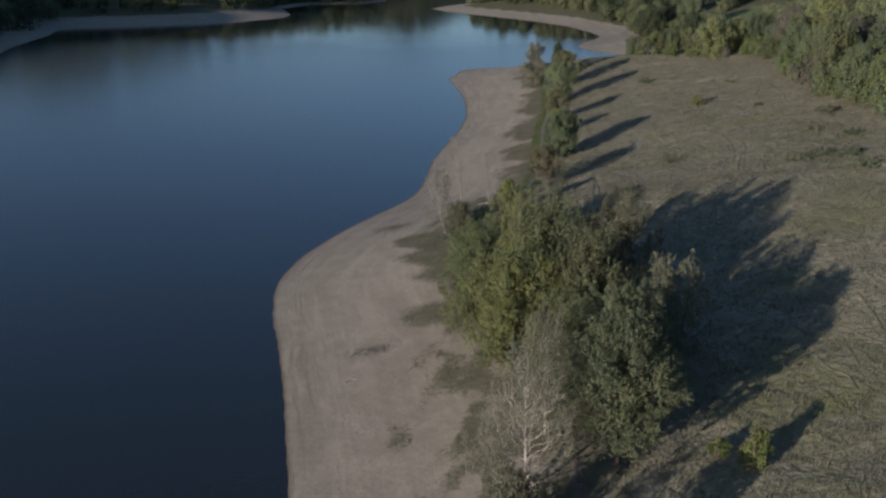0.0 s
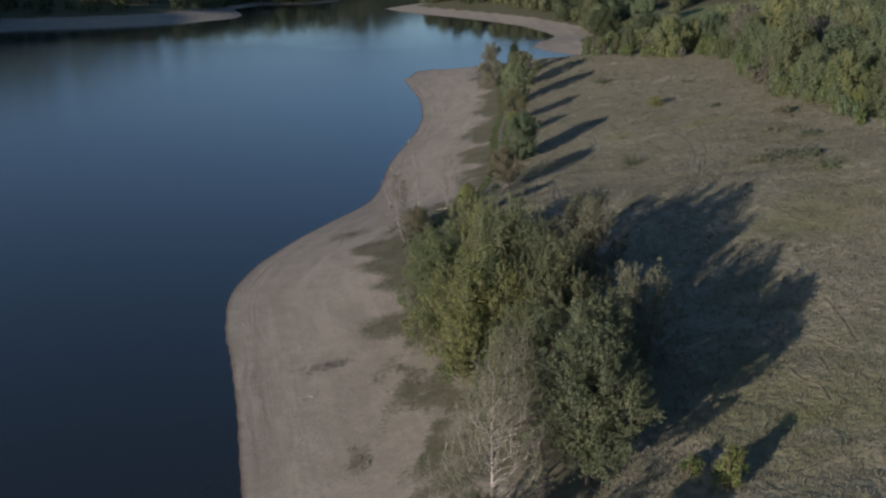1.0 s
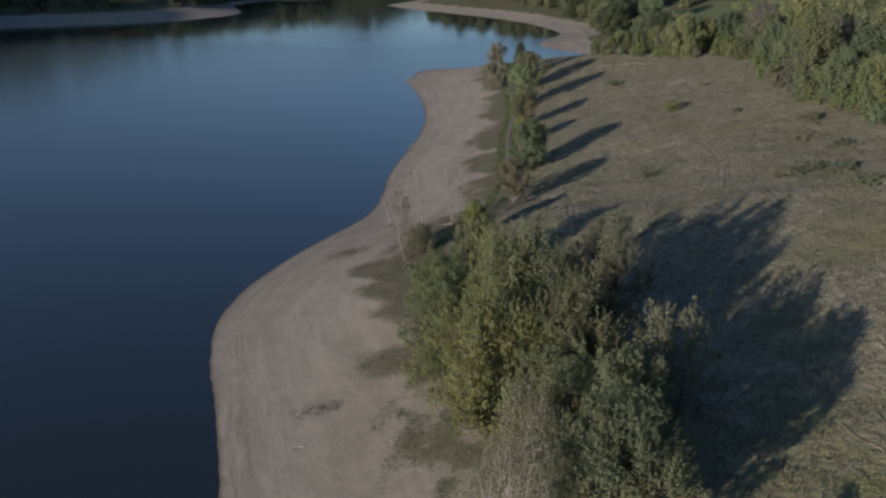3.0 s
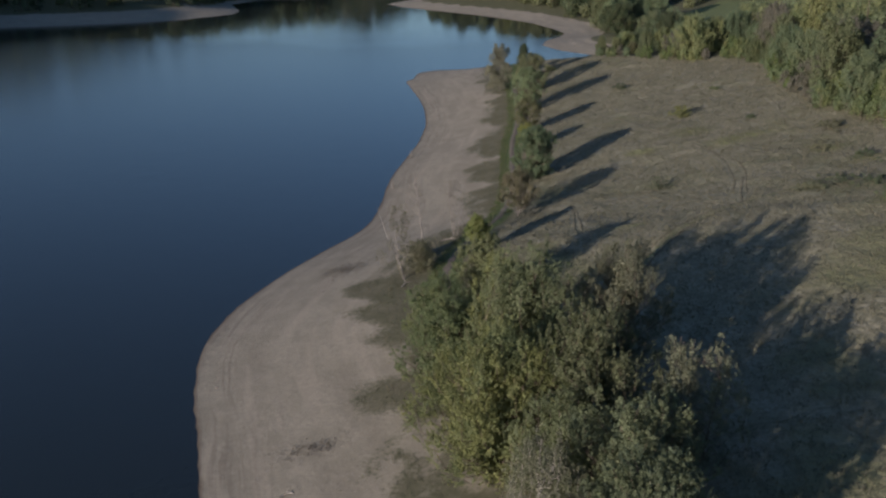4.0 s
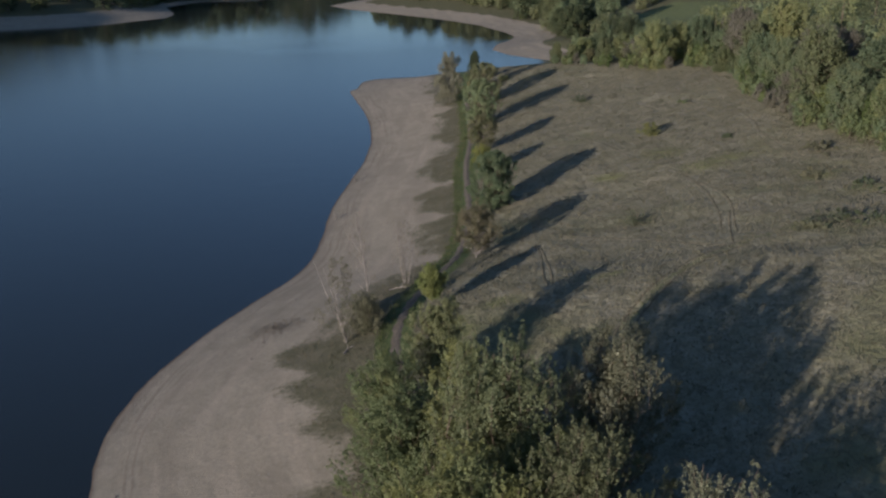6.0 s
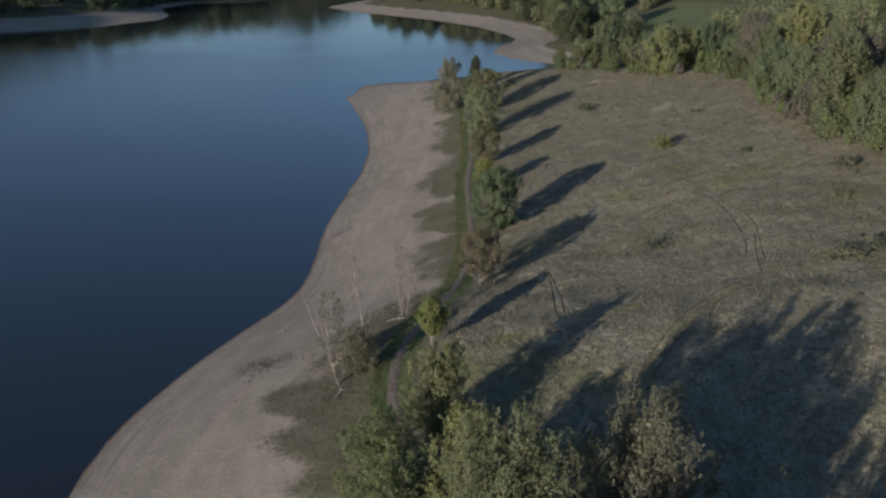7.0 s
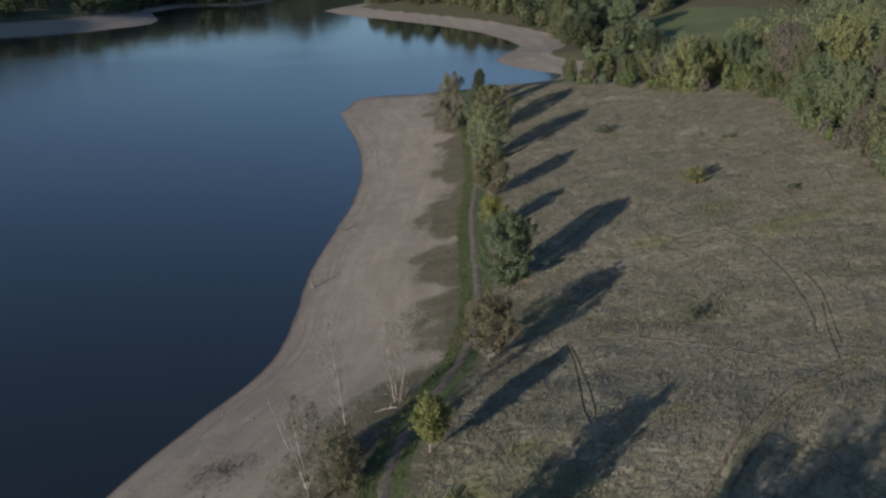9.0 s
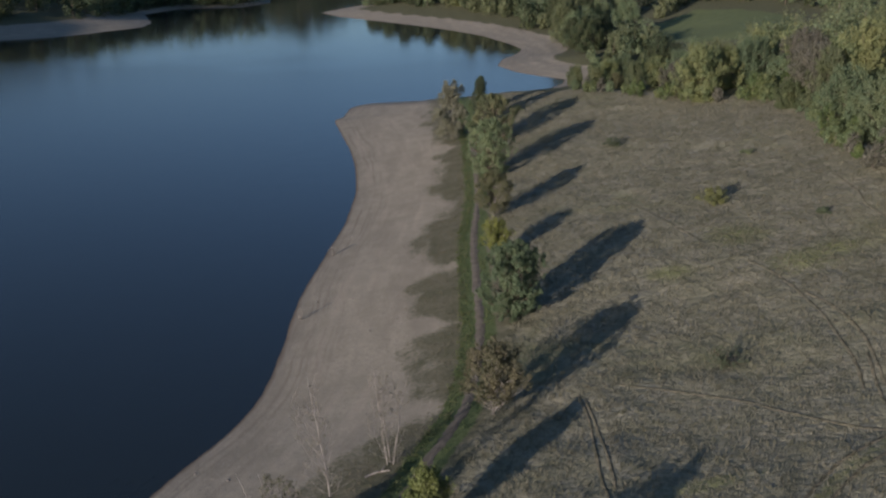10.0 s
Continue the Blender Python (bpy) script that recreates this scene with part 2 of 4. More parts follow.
# ---- the lie of the land ----
# Waterline of the whole lake, land outside it
LAKE = [(-2, -600), (-6, -100), (-10, 20), (-12.5, 60), (-14.3, 74), (-16.8, 87), (-19.5, 99.7), (-20.8, 105),
        (-22.2, 115), (-22, 121), (-20.2, 130), (-16, 141), (-11.5, 149.5), (-7.3, 157.5), (-4.4, 166), (-3, 178),
        (-1.4, 194), (3, 216), (5.7, 238), (5.9, 260), (4.2, 280), (2.6, 294), (1.7, 303.4), (3.6, 307), (4.6, 312.5), (6.2, 319.6), (11, 324.8), (18.8, 326.6)]
BAY = [(18.8, 326.6), (34, 329), (48, 331), (60, 339), (68, 350), (71, 358)]
FAR_SHORE = [(71, 358), (65, 365), (59, 374), (55, 388), (59, 404), (67, 418), (70.5, 429), (69, 445), (62, 474), (51, 496),
             (42, 511), (26, 532), (3, 561), (-8, 586), (4, 612), (30, 660), (60, 740), (75, 830), (20, 890),
             (-25, 860), (-45, 760), (-38, 650), (-52, 622), (-85, 618), (-97, 585), (-89, 556), (-85, 540), (-87, 521),
             (-97, 510), (-111, 490), (-139, 476), (-161, 467), (-184, 461), (-178, 435), (-175, 385), (-168, 358),
             (-172, 300), (-185, 200), (-205, 50), (-230, -600)]
PATH_LINE = [(2, -600), (6, 0), (9, 55), (10.6, 66), (11, 88), (8, 108), (5.3, 122), (6.6, 133), (10.6, 143), (13.2, 148),
             (15.4, 154), (18, 166), (20, 184), (21.6, 198), (24.6, 216), (27.5, 240), (30, 268), (33, 300), (36, 600)]
FIELD = [(100, 400), (122, 434), (149, 462), (162, 446), (166, 408), (150, 376), (124, 384)]


def smoothed(line, n=5):
    """The same line with n rounded pieces between its corners."""
    p = np.array([(2 * line[0][0] - line[1][0], 2 * line[0][1] - line[1][1]), *line, (2 * line[-1][0] - line[-2][0], 2 * line[-1][1] - line[-2][1])], float)
    out = []
    for a, b, c, d in zip(p, p[1:], p[2:], p[3:]):
        for t in np.arange(n) / n:
            out.append(tuple(0.5 * (2 * b + (c - a) * t + (2 * a - 5 * b + 4 * c - d) * t * t + (3 * b - a - 3 * c + d) * t ** 3)))
    return out + [line[-1]]


def near_line(px, py, line, closed=False):
    """Distance of many points from a line of corners, and on which side (right is plus) they lie."""
    best = np.full(px.shape, 1e9)
    side = np.ones(px.shape)
    ends = list(zip(line, line[1:] + line[:1])) if closed else list(zip(line, line[1:]))
    for (ax, ay), (bx, by) in ends:
        ux, uy = bx - ax, by - ay
        k = np.clip(((px - ax) * ux + (py - ay) * uy) / (ux * ux + uy * uy), 0, 1)
        dx, dy = px - ax - k * ux, py - ay - k * uy
        far = np.hypot(dx, dy)
        closer = far < best
        best = np.where(closer, far, best)
        side = np.where(closer, np.sign(dx * uy - dy * ux + 1e-9), side)
    return best, side


def inside(px, py, ring):
    res = np.zeros(px.shape, bool)
    for (ax, ay), (bx, by) in zip(ring, ring[1:] + ring[:1]):
        cross = ((ay > py) != (by > py)) & (px < (bx - ax) * (py - ay) / (by - ay + 1e-12) + ax)
        res ^= cross
    return res


def ramp(v, a, b):
    k = np.clip((v - a) / (b - a), 0, 1)
    return k * k * (3 - 2 * k)


def waves(px, py, scale, seed):
    """Smooth value noise from a lattice of random numbers, about -1 to 1."""
    grid = np.random.RandomState(seed).uniform(-1, 1, (64, 64))
    c, n = math.cos(0.7 + seed), math.sin(0.7 + seed)
    gx, gy = (px * c - py * n) / scale, (px * n + py * c) / scale
    ix, iy = np.floor(gx).astype(int), np.floor(gy).astype(int)
    fx, fy = gx - ix, gy - iy
    fx, fy = fx * fx * (3 - 2 * fx), fy * fy * (3 - 2 * fy)
    a, b = grid[ix % 64, iy % 64], grid[(ix + 1) % 64, iy % 64]
    c, d = grid[ix % 64, (iy + 1) % 64], grid[(ix + 1) % 64, (iy + 1) % 64]
    return (a * (1 - fx) + b * fx) * (1 - fy) + (c * (1 - fx) + d * fx) * fy


LAKE = LAKE[:2] + smoothed(LAKE[2:], 10)
PATH_LINE = PATH_LINE[:2] + smoothed(PATH_LINE[2:-1], 7) + PATH_LINE[-1:]


# how far the herbs reach from the footpath towards the water, by y: lobes with tongues of bare sand between them
HERB_REACH = [(0, 12), (58, 12), (67, 11.5), (76, 12.5), (82, 13), (87, 14), (90.5, 10), (93.5, 8.5), (96, 12), (98.5, 13), (101, 12.6), (104, 9), (107.4, 7.2), (110, 9.5), (112, 10.6), (114.5, 8),
              (117, 9.5), (119.4, 11), (122, 8.5), (125, 11.5), (128, 12.5), (131, 9), (136, 8.5), (141, 9.3), (145, 8.6), (149, 6), (153.2, 1.8), (156, 5), (160, 6), (166, 7), (169.5, 7.2), (172, 2.8), (175, 7),
              (180, 8.4), (185, 7.5), (189.6, 2.6), (193, 6), (200, 8), (205, 7), (209.5, 6.4), (214, 5.5), (218.8, 4), (223, 7), (230, 7.5), (238, 7), (245, 6), (250, 8.2), (254, 5), (256.5, 2), (260, 6),
              (270, 8), (281, 9.6), (290, 9), (302, 8)]


def herb_cover(px, py, u):
    """Above 0 where low herbs grow on the upper beach."""
    reach = np.interp(py + 0.25 * (u + 5), *np.array(HERB_REACH).T)
    patchy = waves(2.0 * u, py, 3.4, 31) + 0.6 * waves(px, py, 1.6, 32)
    thin = ramp(-py, -102, -88)
    return (1.1 - 0.7 * thin) * (u + reach) - 1.2 * thin + (1.7 + 1.3 * thin) * patchy


LAKE_RING = LAKE + BAY[1:] + FAR_SHORE[1:]


def exact_fields(px, py):
    """Distance from the water (minus in it) and distance right of the footpath."""
    d, _ = near_line(px, py, LAKE_RING, True)
    u, s = near_line(px, py, PATH_LINE)
    return np.where(inside(px, py, LAKE_RING), -d, d), u * s


# the two fields on a lattice of one metre over the near bank, read through a smooth spline, so that the low sun shows no kinks
AREA = (-44, 104, 24, 356)
lattice = np.meshgrid(np.arange(AREA[0] - 2, AREA[1] + 3.0), np.arange(AREA[2] - 2, AREA[3] + 3.0))
D_GRID, U_GRID = (f.reshape(lattice[0].shape) for f in exact_fields(lattice[0].ravel(), lattice[1].ravel()))


def smooth_fields(px, py):
    fx, fy = px - AREA[0] + 2, py - AREA[2] + 2
    ix, iy = np.floor(fx).astype(int), np.floor(fy).astype(int)
    out = []
    wx, wy = ([(1 - t) ** 3 / 6, (3 * t ** 3 - 6 * t * t + 4) / 6, (-3 * t ** 3 + 3 * t * t + 3 * t + 1) / 6, t ** 3 / 6] for t in (fx - ix, fy - iy))
    for grid in (D_GRID, U_GRID):
        out.append(sum(wx[a] * wy[b] * grid[iy + b - 1, ix + a - 1] for a in range(4) for b in range(4)))
    return out


def fields(px, py):
    near = (px > AREA[0]) & (px < AREA[1]) & (py > AREA[2]) & (py < AREA[3])
    d, u = np.zeros(px.shape), np.zeros(px.shape)
    if near.any():
        d[near], u[near] = smooth_fields(px[near], py[near])
    if not near.all():
        d[~near], u[~near] = exact_fields(px[~near], py[~near])
    return d, u


def terrain(px, py):
    """Height of the ground, distance from the water (minus in it) and distance right of the footpath."""
    px, py = np.asarray(px, float), np.asarray(py, float)
    d, u = fields(px, py)
    d = d + 0.25 * waves(px, py, 9, 5) * np.exp(-np.abs(d) / 1.2)
    bay, _ = near_line(px, py, BAY + FAR_SHORE[1:14])
    # the near bank: beach up to the footpath, then the meadow slope
    q = np.clip(d / (np.maximum(d, 0) + np.maximum(-u, 0) + 0.01), 0, 1)
    beach = 4.8 * q ** 1.2
    slope = 4.8 + 0.215 * np.minimum(u, 62) + 0.18 * np.clip(u - 62, 0, 120)
    cap = 1.2 + 0.2 * bay
    soft = np.clip(0.5 + 0.5 * (cap - slope) / 3, 0, 1)
    slope = cap * (1 - soft) + slope * soft - 3 * soft * (1 - soft)
    near = np.where(u < 0, beach, np.minimum(slope, 4.8 + 0.3 * np.maximum(u, 0)))
    near = np.minimum(near, 0.28 * d + 0.1 + 6 * ramp(u, -2, 2) * ramp(py, 340, 300))
    # the other banks: a beach, then rising woodland
    rise = 0.1 * np.minimum(d, 16) + 0.14 * np.clip(d - 16, 0, 120) + 0.05 * np.maximum(d - 136, 0)
    # unseen western hills, added to shade the far bank and darken the water's reflection
    hill = 30 * np.exp(-(((px + 370) / 110) ** 2 + ((py - 300) / 110) ** 2)) + 48 * np.exp(-(((px + 330) / 150) ** 2 + ((py - 760) / 150) ** 2))
    hill = hill + 8 * np.exp(-(((px + 315) / 75) ** 2 + ((py - 320) / 75) ** 2))
    hill = hill + 34 * np.exp(-(((px + 42) / 60) ** 2 + ((py - 1060) / 90) ** 2))
    other = np.minimum(rise, 45) + hill * ramp(d, 15, 90)
    mix = ramp(py, 300, 345)
    mix = np.maximum(mix, ramp(-px, 60, 110))
    z = near * (1 - mix) + other * mix
    rough = 0.13 * ramp(u, 1, 8) + 0.03 * ramp(u, -6, -2) * (u < 0)
    z = z + rough * ramp(d, 1, 5) * (waves(px, py, 3.1, 1) + 0.6 * waves(px, py, 2.1, 2)) + (0.015 + 0.315 * ramp(u, 0, 10)) * ramp(d, 6, 20) * waves(px, py, 17, 3)
    z = np.where(d < 0, np.maximum(0.16 * d, -5), np.maximum(z, 0.06 * np.clip(d, 0, 1)))
    return z, d, u


def height(x, y):
    return float(terrain(np.array([float(x)]), np.array([float(y)]))[0][0])


def steps(fine_a, fine_b, step, far_a, far_b, grow):
    """Grid lines: even between fine_a and fine_b, wider and wider out to far_a and far_b."""
    out = list(np.arange(fine_a, fine_b, step))
    v, w = fine_b, step
    while v < far_b:
        out.append(v)
        w *= grow
        v += w
    v, w = fine_a, step
    while v > far_a:
        w *= grow
        v -= w
        out.insert(0, v)
    return np.array(out)


def quick_mesh(name, verts, faces, material, smooth=False):
    """A mesh from numpy arrays; all faces have the same number of corners."""
    me = bpy.data.meshes.new(name)
    faces = np.asarray(faces, np.int32)
    n, c = faces.shape
    me.vertices.add(len(verts))
    me.vertices.foreach_set("co", np.asarray(verts, np.float32).ravel())
    me.loops.add(n * c)
    me.loops.foreach_set("vertex_index", faces.ravel())
    me.polygons.add(n)
    me.polygons.foreach_set("loop_start", np.arange(0, n * c, c, dtype=np.int32))
    if smooth:
        me.polygons.foreach_set("use_smooth", np.ones(n, bool))
    me.update(calc_edges=True)
    me.materials.append(material)
    return me


WOOD_EDGE = [(54, 282), (60, 268), (68, 247), (77, 234), (76, 214), (73, 203), (71, 190), (69, 175), (71, 160), (69, 142), (74, 100), (80, 0), (85, -300)]


# an old track across the meadow, patches of fresher growth (x, y and half widths)
TRACK = [(56, 136), (50, 133.2), (44, 131.7), (41, 130.3), (36.8, 128.2), (32.3, 124.2), (28.3, 119.7), (25.5, 115.5), (22, 108)]
FRESH = [(49.4, 177, 7, 8), (52.6, 166, 8, 6), (51.7, 193, 3.5, 5), (40.2, 170.4, 4, 5), (28.9, 130.2, 7, 1.6), (16.3, 129.5, 5, 3), (56.7, 167.3, 6, 5), (52, 132.3, 4, 3), (61, 149.7, 5, 3),
         (63, 141.8, 6, 4), (57, 122, 6, 5), (38.4, 171, 3, 2.5), (31, 67, 5, 4), (12, 124, 4, 6), (66, 118, 6, 5)]


def build_ground():
    xs = steps(-26, 86, 0.8, -2600, 2600, 1.06)
    ys = steps(44, 340, 0.85, -700, 3500, 1.045)
    gx, gy = np.meshgrid(xs, ys)
    px, py = gx.ravel(), gy.ravel()
    z, d, u = terrain(px, py)
    nx, ny = len(xs), len(ys)
    i = (np.arange(ny - 1)[:, None] * nx + np.arange(nx - 1)[None, :]).ravel()
    me = quick_mesh("ground", np.stack([px, py, z], 1), np.stack([i, i + 1, i + nx + 1, i + nx], 1), GROUND, True)
    wood_far, wood_side = near_line(px, py, WOOD_EDGE)
    far_bank = np.maximum(ramp(py, 335, 350), ramp(-px, 60, 110))
    wood = np.maximum(ramp(-wood_far * wood_side, 2, 8) * (1 - far_bank), far_bank * np.where(px < -30, np.where(py < 575, ramp(d, 24, 32), ramp(d, 7, 12)), ramp(d, 15, 22)))
    field_far, _ = near_line(px, py, FIELD, True)
    green = np.where(inside(px, py, FIELD), 1.0, np.clip(1 - field_far / 6, 0, 1) * 0.5)
    lush = ramp(u, -2.4, -1.7) * ramp(-u, -2.2, -1.2) * ramp(py, 112, 126)
    fresh = np.zeros(px.shape)
    for x, y, a, b in FRESH:
        fresh = np.maximum(fresh, 1 - np.hypot((px - x) / a, (py - y) / b))
    fresh = np.maximum(fresh, 0.8 - near_line(px, py, TRACK)[0] / 1.5)
    side = np.where(far_bank > 0.5, -40, u)
    herb = np.where(far_bank > 0.5, d - np.where(px < -60, 40, 22), herb_cover(px, py, u))
    for name, values in (("shore", d), ("side", side), ("herb", herb), ("green", green), ("wood", wood), ("lush", lush * (far_bank < 0.5)), ("fresh", fresh)):
        me.attributes.new(name, "FLOAT", "POINT").data.foreach_set("value", values.astype(np.float32))
    tagged(new("ground", me), "dry grass slope and bare beige lake shore", "ground", kind="structure")


build_ground()

wm = bmesh.new()
bmesh.ops.create_grid(wm, x_segments=4, y_segments=4, size=2400)
water_mesh = bpy.data.meshes.new("water")
wm.to_mesh(water_mesh)
water_mesh.materials.append(WATER)
water = tagged(new("water", water_mesh), "calm dark blue lake reflecting the clear sky", "water", kind="structure")
water.location = (-300, 900, 0)


def along(line, step):
    """Points every step metres on a line smoothed through its corners."""
    pts = [Vector(p) for p in line]
    pts = [pts[0] * 2 - pts[1], *pts, pts[-1] * 2 - pts[-2]]
    out = []
    for a, b, c, d in zip(pts, pts[1:], pts[2:], pts[3:]):
        n = max(1, round((c - b).length / step))
        for j in range(n):
            t = j / n
            out.append(0.5 * (2 * b + (c - a) * t + (2 * a - 5 * b + 4 * c - d) * t * t + (3 * b - a - 3 * c + d) * t ** 3))
    return out + [pts[-2]]


def ribbon(name, line, width, lift, material, label, rng, step=0.6, ragged=0.25):
    """A strip that follows the ground, with uneven edges."""
    mid = np.array([tuple(p) for p in along(line, step)])
    way = np.gradient(mid, axis=0)
    way /= np.linalg.norm(way, axis=1)[:, None]
    nor = np.stack([way[:, 1], -way[:, 0]], 1)
    cols = []
    for k in (-1, -0.5, 0, 0.5, 1):
        w = width / 2 * k * (1 + ragged * rng.uniform(-1, 1, len(mid)) * (abs(k) > 0.6))
        p = mid + nor * w[:, None]
        z = terrain(p[:, 0], p[:, 1])[0] + lift * (1 if abs(k) < 0.9 else 0.1)
        cols.append(np.c_[p, z])
    v = np.stack(cols, 1).reshape(-1, 3)
    i = (np.arange(len(mid) - 1)[:, None] * 5 + np.arange(4)[None, :]).ravel()
    me = quick_mesh(name, v, np.stack([i, i + 1, i + 6, i + 5], 1), material, True)
    return tagged(new(name, me), label, "path", kind="structure")


rs = np.random.RandomState(11)
ribbon("path", [(9, 40), (10.6, 66), (11, 88), (8, 108), (5.3, 122), (6.6, 133), (10.6, 143), (13.2, 148), (15.4, 154), (18, 166), (20, 184), (21.6, 198), (24.6, 216), (27.5, 240), (30, 268)],
       0.95, 0.06, SOIL, "narrow trodden earth footpath along the bank", rs, 0.6, 0.35)


# ---- plants ----
def tube(points, radii, sides=5):
    """Vertices and quads of a tapered tube through points."""
    points = np.asarray(points, float)
    way = np.gradient(points, axis=0)
    way /= np.linalg.norm(way, axis=1)[:, None] + 1e-9
    a = np.cross(way, [0.31, 0.95, 0.05])
    a /= np.linalg.norm(a, axis=1)[:, None] + 1e-9
    b = np.cross(way, a)
    ang = np.arange(sides) * 2 * np.pi / sides
    ring = a[:, None] * np.cos(ang)[None, :, None] + b[:, None] * np.sin(ang)[None, :, None]
    v = points[:, None] + ring * np.asarray(radii)[:, None, None]
    n = len(points)
    i, j = np.meshgrid(np.arange(n - 1), np.arange(sides), indexing="ij")
    i, j = i.ravel(), j.ravel()
    k = (j + 1) % sides
    return v.reshape(-1, 3), np.stack([i * sides + j, i * sides + k, (i + 1) * sides + k, (i + 1) * sides + j], 1)


def joined(pieces):
    verts, faces, n = [], [], 0
    for v, f in pieces:
        verts.append(v)
        faces.append(f + n)
        n += len(v)
    return np.concatenate(verts), np.concatenate(faces)


def leaf_quads(at, way, face, size, rng, slim=0.55, loose=0.7):
    """One bent four-cornered leaf spray at each point, along way and facing face, both loosely."""
    n = len(at)
    f = face + rng.normal(0, loose, (n, 3))
    f /= np.linalg.norm(f, axis=1)[:, None] + 1e-9
    t = way + rng.normal(0, 0.32, (n, 3))
    t -= f * np.sum(t * f, 1)[:, None]
    t /= np.linalg.norm(t, axis=1)[:, None] + 1e-9
    w = np.cross(f, t)
    s = np.asarray(size) * rng.uniform(0.6, 1.3, n)[:, None]
    lift = f * s * rng.uniform(-0.2, 0.2, n)[:, None]
    v = np.stack([at - t * s * 0.5, at + w * s * slim * 0.5 + lift, at + t * s * 0.5, at - w * s * slim * 0.5 + lift], 1)
    return v.reshape(-1, 3), np.arange(n * 4).reshape(n, 4)


def leaf_blades(at, way, face, size, rng, slim=0.7):
    """Like leaf_quads, with three-cornered sprays for plants further off."""
    v, f = leaf_quads(at, way, face, size, rng, slim)
    v = v.reshape(-1, 4, 3)
    v = np.stack([v[:, 1], v[:, 2], v[:, 3] - (v[:, 2] - v[:, 0]) * 0.3], 1)
    return v.reshape(-1, 3), np.arange(len(v) * 3).reshape(-1, 3)


def envelope(k, kind):
    """Relative crown radius at relative crown height k."""
    if kind == "round":
        return np.sqrt(np.clip(1 - (2 * k - 0.9) ** 2 / 1.22, 0, 1))
    if kind == "broad":
        return np.clip(1.05 - 0.75 * k ** 1.6, 0, 1) * ramp(k, -0.35, 0.2)
    if kind == "spire":
        return np.clip(1.02 - k, 0, 1) ** 0.6 * ramp(k, -0.3, 0.25)
    return np.clip(1.0 - 0.55 * np.abs(k - 0.35) ** 1.3 * 2, 0.15, 1)  # column


def tree(name, x, y, tall, radius, seed, leaves, bark, label, category="tree", crown_from=0.2, kind="round", lumps=60,
         sprays=900, per_spray=12, plume=0.0, fat=0.3, leaf=0.2, up=0.6, stem=0.016, lean=(0, 0), stems=1, slim=0.52, group="", twigs=0.0, far=False, heart=0.12):
    """A tree or shrub: an Empty at its foot with a trunk (stems and limbs) and a crown of plumes, each a leafy shoot that ends near the crown's outside."""
    rng = np.random.RandomState(seed)
    base = new(name)
    base.location = (x, y, height(x, y) - 0.1)
    tagged(base, label, category, group)
    z0 = tall * crown_from
    plume = plume or min(0.3 * radius + 0.7, 0.4 * tall)
    lean = np.array([lean[0], lean[1], 0.0])
    wood = []
    for s in range(stems):
        off = rng.normal(0, 0.25, 3) * (stems > 1) * [1, 1, 0]
        k = np.linspace(0, 1, 9)[:, None]
        tilt = lean + (rng.normal(0, 0.12, 3) * [1, 1, 0] if stems > 1 else 0)
        line = off + np.concatenate([np.zeros((9, 2)), k * tall * 0.93], 1) + tilt * (k * tall) + np.cumsum(rng.normal(0, 0.012 * tall, (9, 3)) * [1, 1, 0], 0) * k
        wood.append(tube(line, tall * stem * (1 - 0.93 * k[:, 0]) + 0.012, 6))
        if s == 0:
            spine = line
    # the plumes' tips, spread over the crown; a few boughs reach further out than the rest
    k = np.clip((np.arange(lumps) + rng.uniform(0, 1, lumps)) / lumps, 0, 1) ** 0.8
    ang = np.arange(lumps) * 2.4 + rng.normal(0, 0.5, lumps)
    bough = 1 + 0.2 * np.sin(ang * 3 + seed) * np.sin(k * 9 + seed)
    rad = envelope(k, kind) * radius * (1 - 0.62 * rng.uniform(0, 1, lumps) ** 2.2) * bough
    length = plume * rng.uniform(0.55, 1.4, lumps)
    tip = np.stack([np.cos(ang) * rad, np.sin(ang) * rad, z0 + k * (tall - z0)], 1) + lean * tall * (crown_from + k[:, None] * (1 - crown_from))
    tip[:, 2] += rng.normal(0, 0.12, lumps) * plume
    out = tip - np.c_[np.zeros((lumps, 2)) + (lean * tall * 0.6)[:2], np.full(lumps, z0 + 0.3 * (tall - z0))]
    out /= np.linalg.norm(out, axis=1)[:, None] + 1e-9
    axis = out * (1 - up) + np.array([0, 0, up]) + rng.normal(0, 0.18, (lumps, 3))
    axis /= np.linalg.norm(axis, axis=1)[:, None]
    foot = tip - axis * length[:, None]
    foot[:, 2] = np.maximum(foot[:, 2], 0.1)
    for f, e in zip(foot, tip):
        low = max(tall * 0.06, f[2] - (0.5 * np.hypot(f[0], f[1]) + 0.4) * rng.uniform(0.8, 1.6))
        root = np.array([np.interp(low, spine[:, 2], spine[:, j]) for j in range(3)])
        t = np.linspace(0, 1, 4)[:, None]
        limb = np.concatenate([root + (f - root) * t + rng.normal(0, 0.03 * radius, (4, 3)) * np.sin(np.pi * t), [0.5 * (f + e), e]])
        wood.append(tube(limb, (0.26 * tall * stem * np.array([1, 0.8, 0.62, 0.45, 0.25, 0.06]) + 0.006), 4 if not far else 3))
    n = sprays
    pick = rng.choice(lumps, n, p=length ** 2 / np.sum(length ** 2))
    s = rng.uniform(0, 1, n) ** 0.8
    a = axis[pick]
    side = rng.normal(0, 1, (n, 3))
    side -= a * np.sum(side * a, 1)[:, None]
    side /= np.linalg.norm(side, axis=1)[:, None] + 1e-9
    girth = fat * length[pick] * np.sin(np.pi * np.clip(0.12 + 0.86 * s, 0, 1)) ** 0.75
